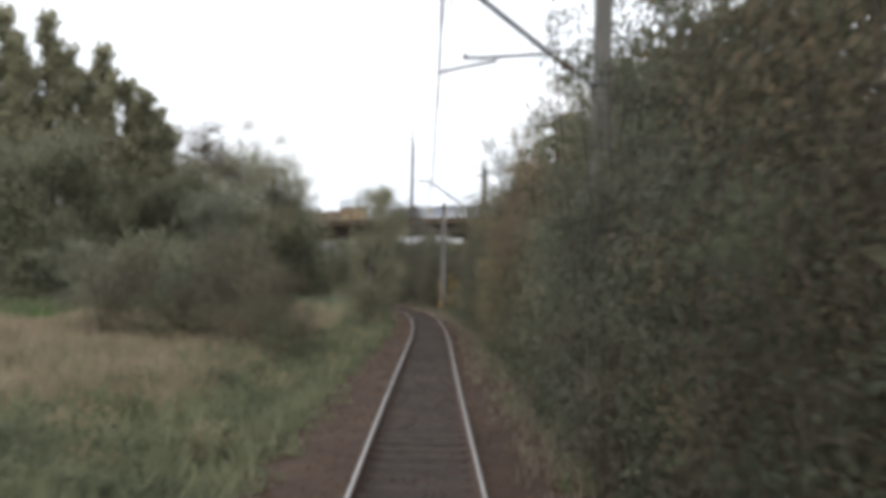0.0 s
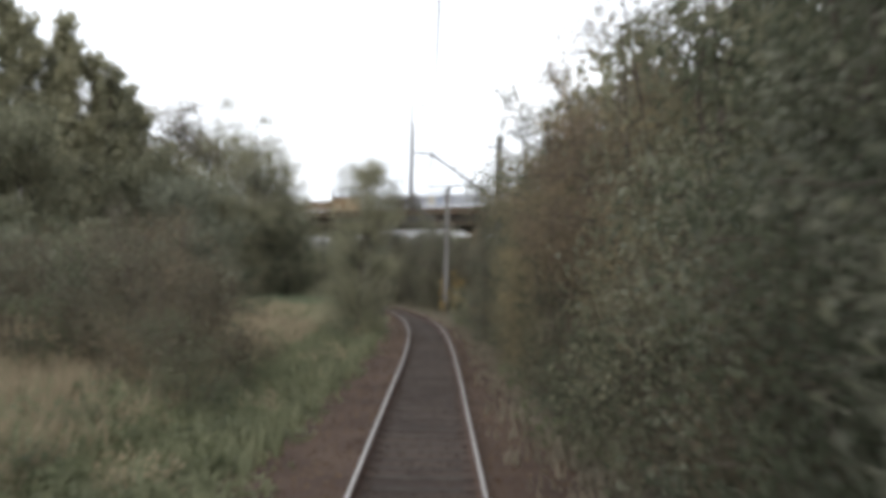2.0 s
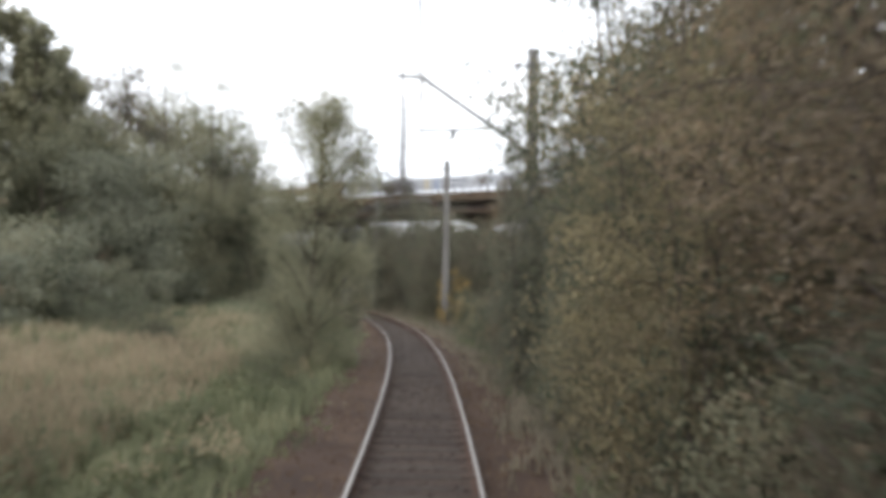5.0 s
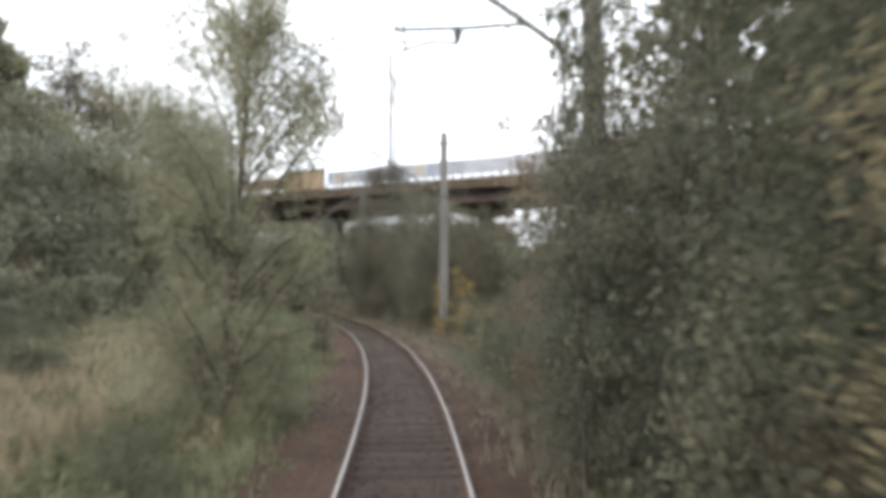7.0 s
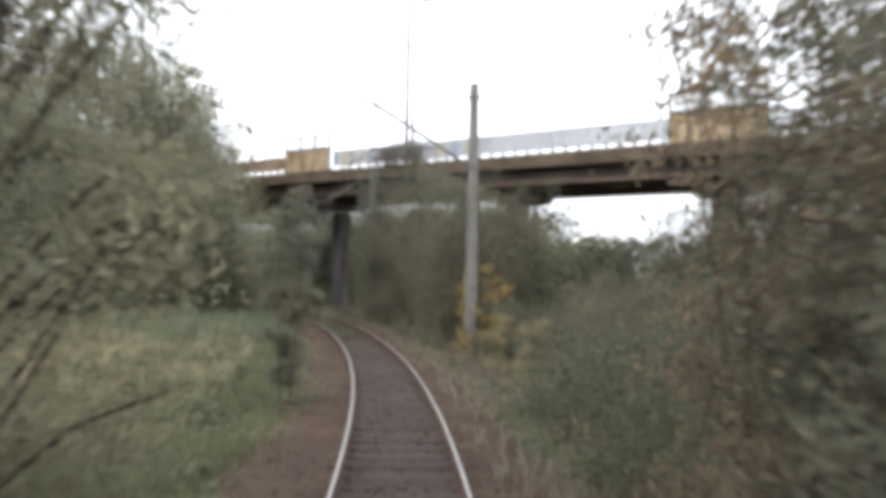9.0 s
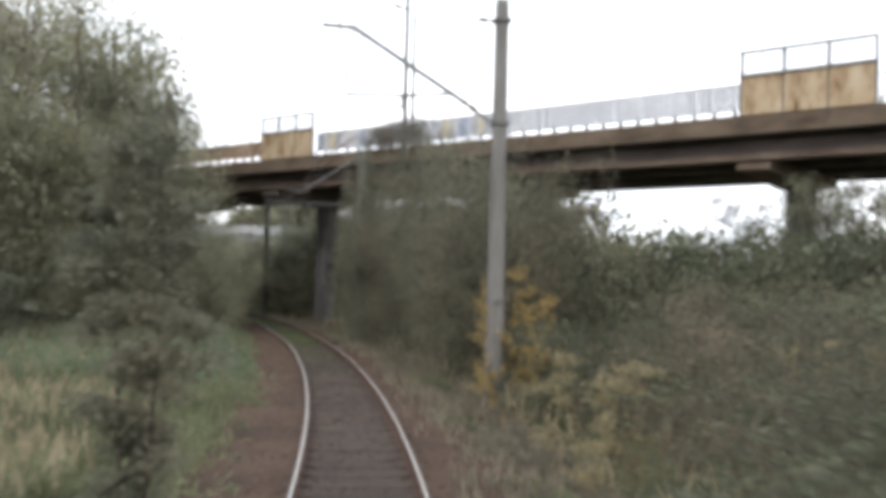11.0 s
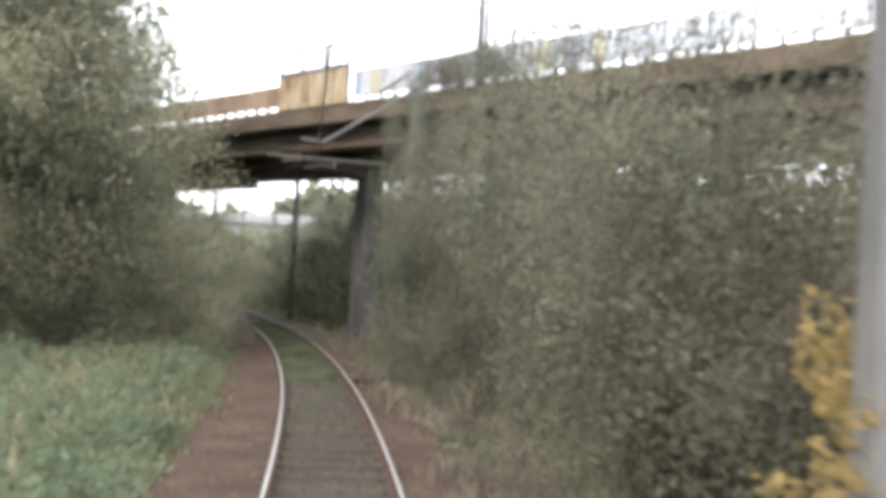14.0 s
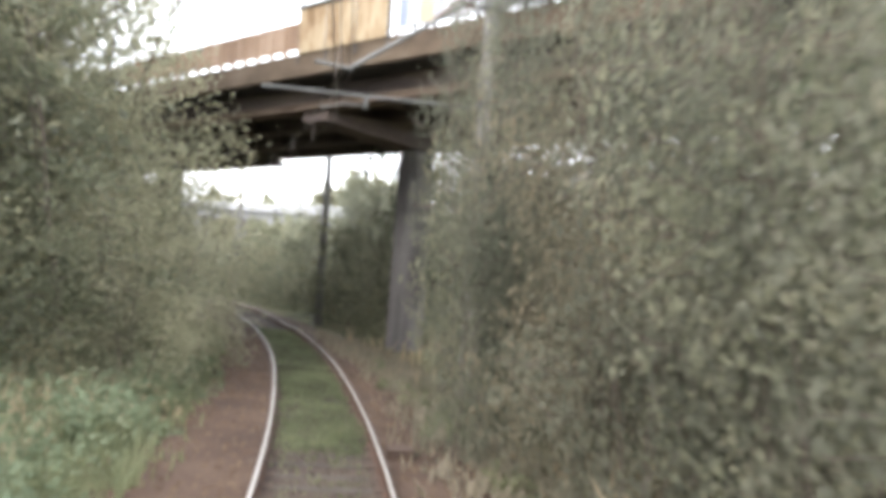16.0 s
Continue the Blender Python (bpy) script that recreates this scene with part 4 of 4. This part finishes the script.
stand([shrub_fine_grey], [(centre(y) + 2.85 + rng.uniform(0, 0.35), y, 0.55, rng.uniform(0.5, 0.9)) for y in np.arange(43.5, 53, 1.7)], 66, "shrubs along the track")
stand([sapling], [(2.05, 13.3, 0.9, 1.15), (1.35, 47.4, 0.85, 1.25), (2.1, 14.2, 0.9, 1.1), (1.3, 46.1, 0.85, 1.1)], 25, "shrubs round the masts")
# low thicket between the trees and the mast
spots, back = [], []
for y in np.arange(56.5, 75, 2.8):
    for k in range(4 if y < 62 else 6):
        d = 3.7 + 2.8 * k + rng.uniform(-0.5, 0.5)
        if k == 0 and y > 64:
            d += 1.0
        (spots if k < 2 else back).append((centre(y) + d, y + rng.uniform(-0.8, 0.8), 0.9 + 0.03 * k, (0.48 + 0.055 * k) * rng.uniform(0.85, 1.15)))
stand([shrub_dark, shrub_fine, shrub_dark, shrub_fine, shrub_dark], spots, 6, "low thicket")
stand([shrub_mid_dark, shrub_umber, shrub_mid_dark], [q for q in back if q[0] < 13], 26, "low thicket")
stand([shrub_far_dark], [q for q in back if q[0] >= 13], 27, "low thicket")
stand([bush_yellow], [(0.75, 73.2, 0.75, 0.55), (-0.45, 72.9, 0.35, 0.45)], 7, "yellow bushes")
stand([bush_ochre], [(4.3, 70.0, 0.8, 1.0), (5.6, 69.0, 0.7, 0.95)], 58, "yellow bushes")
# tall willow thicket before the bridge
spots, back = [], []
near = []
for y in np.arange(77.5, 103, 2.5):
    for k in range(3):
        x = centre(y) + (4.0 if y < 94 else 5.9) + 2.6 * k + rng.uniform(-0.25, 0.25)
        tall = float(np.interp(y, [77, 80, 84, 88, 95], [1.1, 1.25, 1.38, 1.5, 1.52]))
        past = x - (0.245 * (y - 65.64) - 2.13)
        tall = min(tall, 1.0) if past > 0 else tall
        (near if k < 1 and y < 91 else spots if k < 1 else back).append((x, y + rng.uniform(-0.4, 0.4), 1.05, tall * rng.uniform(0.92, 1.05)))
stand([shrub_fine, shrub_fine, shrub_fine_grey, shrub_fine_olive, shrub_fine_grey], near, 38, "willow thicket before the bridge")
stand([shrub_willow, shrub_rust, shrub_olive], spots + [(-6.25, 101.6, 0.6, 1.85), (-6.0, 105.5, 0.9, 1.5), (-5.0, 102.8, 0.9, 1.5)], 8, "willow thicket before the bridge")
stand([shrub_mid_dark, shrub_mid_dark, shrub_mid], back, 28, "willow thicket before the bridge")
stand([shrub_fine_grey, shrub_fine_olive, shrub_fine], [(-5.0, 90.2, 0.5, 1.4), (-4.95, 92.6, 0.5, 1.55), (-4.7, 95.2, 0.6, 1.7), (-1.9, 85.4, 0.75, 1.2), (-1.0, 89.6, 1.0, 1.6), (-3.4, 88.6, 0.75, 1.6), (-4.2, 91.0, 0.78, 1.45), (-4.6, 93.2, 0.55, 1.5)], 29, "willow thicket before the bridge")
stand([shrub_far_willow, shrub_far_dark, shrub_far], [(x, y, 1.1, 0.85 + 0.3 * ((x * 7) % 1)) for x in (9.5, 13.5, 17.5) for y in (79, 85)], 9, "thicket under the bridge")
stand([shrub_mid_dark, shrub_mid], [(-7.4, 110.0, 1.1, 1.75), (-8.8, 112.6, 1.1, 1.7)], 71, "shrubs behind the bridge")
stand([shrub_willow, shrub_olive], [(-9.8, 115.0, 0.8, 1.65), (-11.6, 119.5, 1.0, 1.75), (-13.4, 124.0, 1.1, 1.8)], 10, "shrubs behind the bridge")
stand([tree_wall, tree_wall_rust, tree_wall_gold], [(8.9, 81.0, 0.85, 0.74), (10.2, 80.2, 0.8, 0.8), (11.4, 79.4, 0.9, 0.82), (13.0, 78.4, 0.95, 0.85)], 39, "young trees")
stand([tree_wall_dark], [(10.9, 95.0, 0.9, 0.74), (12.8, 96.0, 1.0, 0.8), (14.8, 94.5, 1.0, 0.82), (10.6, 88.6, 0.75, 0.68), (12.4, 87.0, 0.9, 0.74)], 64, "trees behind the bridge")
stand([shrub_mid_dark, shrub_dark], [(8.9, 82.2, 0.9, 1.15), (10.2, 81.2, 1.0, 1.3), (11.9, 79.6, 1.0, 1.35), (13.4, 78.0, 1.0, 1.35), (15.4, 76.4, 1.1, 1.4), (17.6, 75.0, 1.1, 1.4)], 43, "young trees")
stand([shrub_fine, shrub_dark, shrub_olive], [(0.9, 77.6, 0.75, 1.2), (0.2, 79.8, 0.8, 1.35), (1.3, 80.6, 0.7, 1.0), (2.3, 83.5, 0.8, 0.95), (3.9, 84.5, 0.9, 0.95)], 40, "willow thicket before the bridge")
stand([shrub_mid_dark], [(6.3, 79.5, 1.0, 1.02), (8.2, 78.0, 1.0, 1.0), (10.3, 77.0, 1.0, 1.05), (12.6, 75.5, 1.0, 1.1)], 41, "low thicket")
# shrubs at the meadow's edge
stand([shrub_dark, shrub_umber, shrub_fine, shrub_umber], [(-4.4, 26.8, 0.5, 0.5), (-5.4, 29.0, 0.72, 0.75), (-6.3, 31.0, 0.85, 0.85), (-5.2, 31.6, 0.7, 0.7), (-9.0, 34.5, 0.95, 1.0), (-10.8, 35.2, 0.95, 0.95), (-12.4, 35.8, 0.9, 0.85), (-7.4, 35.5, 1.0, 1.1)], 44, "bushes in the meadow")
stand([shrub_dark], [(-3.9, 46, 0.4, 0.28), (-11.8, 60.0, 0.8, 0.42), (-10.4, 58.4, 0.7, 0.36), (-14.6, 68.0, 0.8, 0.42), (-15.6, 66.0, 0.7, 0.36)], 11, "low bushes in the meadow")
spots = []
for x in np.arange(-38, -9, 3.0):
    y = 73 + abs(x + 8) * 0.05 + rng.uniform(-1.5, 1.5)
    spots += [(x, y + 1, 1.15, rng.uniform(0.9, 1.15)), (x + 1.2, y + 7, 1.3, rng.uniform(1.1, 1.45))]
stand([shrub_far, shrub_far_dark, shrub_far_willow, shrub_far_willow, shrub_far], [q for q in spots if q[0] < -18.5], 12, "shrubs behind the meadow")
spots = []
for y in np.arange(61, 96, 2.9):
    spots += [(-18.0 + rng.uniform(-0.6, 0.9), y, 1.1, rng.uniform(0.6, 0.9)), (-21.5 + rng.uniform(-0.8, 0.8), y + 1.2, 1.25, rng.uniform(1.0, 1.35))]
stand([shrub_far_willow, shrub_far_willow, shrub_mid, shrub_far, shrub_mid_dark, shrub_far_willow], spots, 13, "shrubs behind the meadow")
# large trees beyond the meadow
stand([tree_big, tree_round, tree_big_olive], [(-40, 84, 1.0, 1.0), (-20.0, 82, 0.8, 0.62), (-33, 100, 1.0, 0.9), (-44, 91, 1.05, 1.1), (-27.5, 112, 0.9, 0.85), (-48, 98, 1.1, 1.1), (-26.0, 88.5, 0.75, 0.8)], 14, "large trees beyond the meadow")
stand([poplar], [(-42.7, 95, 1.05, 1.15), (-39.2, 96, 1.05, 1.14), (-36.5, 95, 1.0, 1.0), (-29.9, 95, 0.95, 0.83), (-31.4, 97, 0.95, 0.88), (-44.6, 94, 1.1, 1.08), (-40.9, 94, 1.0, 1.03), (-35.0, 97, 1.0, 0.93), (-28.0, 97, 0.9, 0.77), (-47.5, 93, 1.1, 1.1)], 15, "poplars")
stand([tree_brown], [(-29.6, 102, 1.1, 1.04)], 60, "large trees beyond the meadow")
stand([tree_round, tree_big], [(-15.6, 96.5, 0.62, 0.78), (-20.0, 91.0, 0.75, 0.85)], 16, "large trees beyond the meadow")
stand([tree_dense], [(-13.9, 96.8, 1.0, 1.0), (-17.0, 94.5, 1.35, 1.5), (-19.8, 93.0, 1.3, 1.6), (-16.2, 98.0, 1.1, 1.15)], 35, "trees before the bridge")
stand([tree_wall_dark, tree_wall_dark, tree_wall], [(-12.5, 94.2, 0.9, 0.84), (-13.6, 93.2, 0.9, 0.86), (-18.5, 97.5, 1.2, 1.1)], 63, "trees before the bridge")
stand([shrub_pale], [(-4.1, 50.9, 0.8, 0.8), (-3.5, 51.6, 0.5, 0.5), (-5.0, 51.3, 0.6, 0.6)], 73, "shrubs at the foot of the willow")
stand([shrub_pale], [(-14.2, 96.8, 0.95, 0.95), (-16.9, 90.0, 1.0, 0.9), (-15.9, 93.5, 1.0, 0.95), (-13.6, 94.5, 0.9, 1.1), (-11.9, 98.5, 0.9, 1.1), (-16.5, 91.5, 1.0, 1.15)], 36, "pale shrubs before the bridge")
# beside the track under the bridge
spots = [(centre(y) - d + rng.uniform(-0.4, 0.4), y + rng.uniform(-0.5, 0.5), 1.1, rng.uniform(1.15, 1.4)) for y in np.arange(100, 119, 3.2) for d in (5.2, 8.8, 12.6)]
stand([shrub_mid, shrub_mid_dark, shrub_far], spots, 17, "willow shrubs under the bridge")
# behind the bridge
spots = [(centre(y) + d + rng.uniform(-0.4, 0.4), y, 1.2, rng.uniform(1.1, 1.3) if d < 6 else rng.uniform(1.5, 1.75)) for y in np.arange(113, 140, 3.8) for d in (5.0, 9.4, 14.2)]
stand([shrub_far, shrub_far_willow, shrub_far_dark], spots, 18, "shrubs behind the bridge")
spots = [(x, 127 + rng.uniform(-4, 4), 1.9, rng.uniform(1.1, 1.4)) for x in np.arange(0, 52, 5.5)]
stand([shrub_far_dark, shrub_far], spots, 19, "shrubs behind the bridge")
spots = [(-25 + rng.uniform(-1, 1), 138, 1.3, 1.1), (-31, 145, 1.3, 1.2), (-35, 138, 1.4, 1.3), (-41, 143, 1.4, 1.2)]
stand([shrub_far_willow, shrub_far], spots, 20, "shrubs behind the bridge")
# the far belt of trees
spots = [(x + rng.uniform(-3, 3), 215 + rng.uniform(-8, 12), 1.3, rng.uniform(0.92, 1.12)) for x in np.arange(-104, -8, 7.5)]
spots += [(x + rng.uniform(-3, 3), 165 + rng.uniform(-8, 12), 1.1, rng.uniform(0.38, 0.55)) for x in np.arange(6, 80, 11)]
spots += [(x, 130 + rng.uniform(-6, 6), 1.1, rng.uniform(0.8, 1.05)) for x in (-55, -63, -75, -88, -100)]
stand([tree_far], spots + [(x, 163 + (x * 3) % 5, 0.8, 0.52) for x in np.arange(-62, -16, 5.0)] + [(x, 170, 0.9, 0.72) for x in (-9, -4, 1, 6)] + [(-26, 210, 1.2, 1.3), (-30, 212, 1.2, 1.25), (-34, 214, 1.2, 1.2), (-38.5, 216, 1.2, 1.05)], 21, "far trees")
# brown bushes that have seeded themselves on the bridge's edge, grown through the railing
for x, s, sz, turn in ((8.6, 0.42, 0.27, 20), (9.35, 0.48, 0.34, 130), (10.15, 0.5, 0.36, 250), (10.95, 0.44, 0.36, 310)):
    m = BRIDGE @ pose(x, -0.08, edge(x), 0, 0, turn) @ Matrix.Diagonal((s, s, sz, 1))
    tagged(copy_thing(shrub_umber, m), "brown bush grown through the railing on the bridge edge", group="bushes on the bridge edge")


# ---- grass ----
def blades(name, label, mat, n, seed, place, h0, h1, w, lean=0.5, group=3):
    """Grass as bent blades in tufts; place gives x and y arrays for tufts."""
    r = np.random.RandomState(seed)
    x, y = place(r, n // group)
    x, y = np.repeat(x, group) + r.normal(size=len(x) * group) * 0.05, np.repeat(y, group) + r.normal(size=len(y) * group) * 0.05
    m = len(x)
    d = x - np.interp(y, LINE_Y, LINE_X)
    z = np.maximum(field_height(x, y), np.interp(d, BED_D, BED_Z)) - 0.02
    patch = 0.65 + 0.5 * (np.sin(x * 1.1 + 2) * np.sin(y * 0.7) * 0.5 + 0.5)
    h = r.uniform(h0, h1, m) * patch
    a = r.uniform(0, 6.28, m)
    b = r.uniform(0, 6.28, m)
    ln = h * lean * r.uniform(0.2, 1.0, m)
    W = w * r.uniform(0.6, 1.4, m)
    v = np.empty((m, 5, 3))
    P = np.stack([x, y, z], 1)
    S = np.stack([np.cos(b) * W, np.sin(b) * W, 0 * W], 1)
    D = np.stack([np.cos(a) * ln, np.sin(a) * ln, 0 * ln], 1)
    U = np.stack([0 * h, 0 * h, h], 1)
    v[:, 0], v[:, 1] = P - S, P + S
    v[:, 2], v[:, 3] = P + S * 0.8 + D * 0.35 + U * 0.6, P - S * 0.8 + D * 0.35 + U * 0.6
    v[:, 4] = P + D + U
    k = np.arange(m)[:, None] * 5
    quads, tris = (k + np.array([0, 1, 2, 3])).tolist(), (k + np.array([3, 2, 4])).tolist()
    me = bpy.data.meshes.new(name)
    me.from_pydata(v.reshape(-1, 3).tolist(), [], quads + tris)
    me.materials.append(mat)
    return tagged(new(name, me), label, "grass", kind="stuff")


def strip(y0, y1, d0, d1, power=1.0):
    def place(r, n):
        y = y0 + (y1 - y0) * r.uniform(0, 1, n) ** power
        return np.interp(y, LINE_Y, LINE_X) + r.uniform(d0, d1, n), y
    return place


def strip_edge(y0, y1, d0, d1):
    """Thicker towards d1."""
    def place(r, n):
        y = r.uniform(y0, y1, n)
        return np.interp(y, LINE_Y, LINE_X) + d0 + (d1 - d0) * np.sqrt(r.uniform(0, 1, n)), y
    return place


blades("reed_grass", "tall dry tan reed grass in the meadow", L_REED, 30000, 41, strip(17, 54, -17, -4.2), 0.3, 0.85, 0.016)
blades("meadow_grass", "rough green meadow grass beside the track", L_RANK, 26000, 42, strip(6, 54, -12, -1.95), 0.2, 0.6, 0.018)
blades("meadow_grass", "rough green meadow grass beside the track", L_GRASS, 27000, 43, strip(54, 112, -12, -2.1), 0.2, 0.6, 0.018)
blades("reed_grass", "dry tan grass in the meadow before the bridge", L_REED, 20000, 44, strip(52, 98, -16, -3.4), 0.3, 0.7, 0.016)
blades("verge_grass", "faded brownish weeds and grass along the track", L_VERGE, 20000, 45, strip_edge(5, 112, 1.0, 3.2), 0.08, 0.34, 0.018)
blades("verge_grass", "sparse weeds on the ballast shoulder", L_GRASS, 8000, 46, strip_edge(5, 112, -1.7, -2.9), 0.08, 0.28, 0.016)
blades("track_grass", "short green grass growing between the rails", L_GRASS, 13000, 47, strip(90, 112, -0.62, 0.62), 0.05, 0.15, 0.012)
blades("track_grass", "sparse green weeds growing between the rails", L_GRASS, 1500, 67, strip(78, 92, -0.62, 0.62, 0.5), 0.04, 0.12, 0.012)
blades("far_grass", "rough grass at the foot of the shrubs", L_GRASS, 14000, 48, strip(50, 124, -34, -10), 0.3, 0.8, 0.035)
blades("far_grass", "rough grass under the thicket", L_REED, 9000, 49, strip(54, 112, 2.6, 24), 0.3, 0.8, 0.03)
blades("lawn_grass", "short bright green mown lawn before the trees", L_LAWN, 16000, 50, lambda r, n: (r.uniform(-40, -19, n), r.uniform(50, 72, n)), 0.08, 0.2, 0.05)
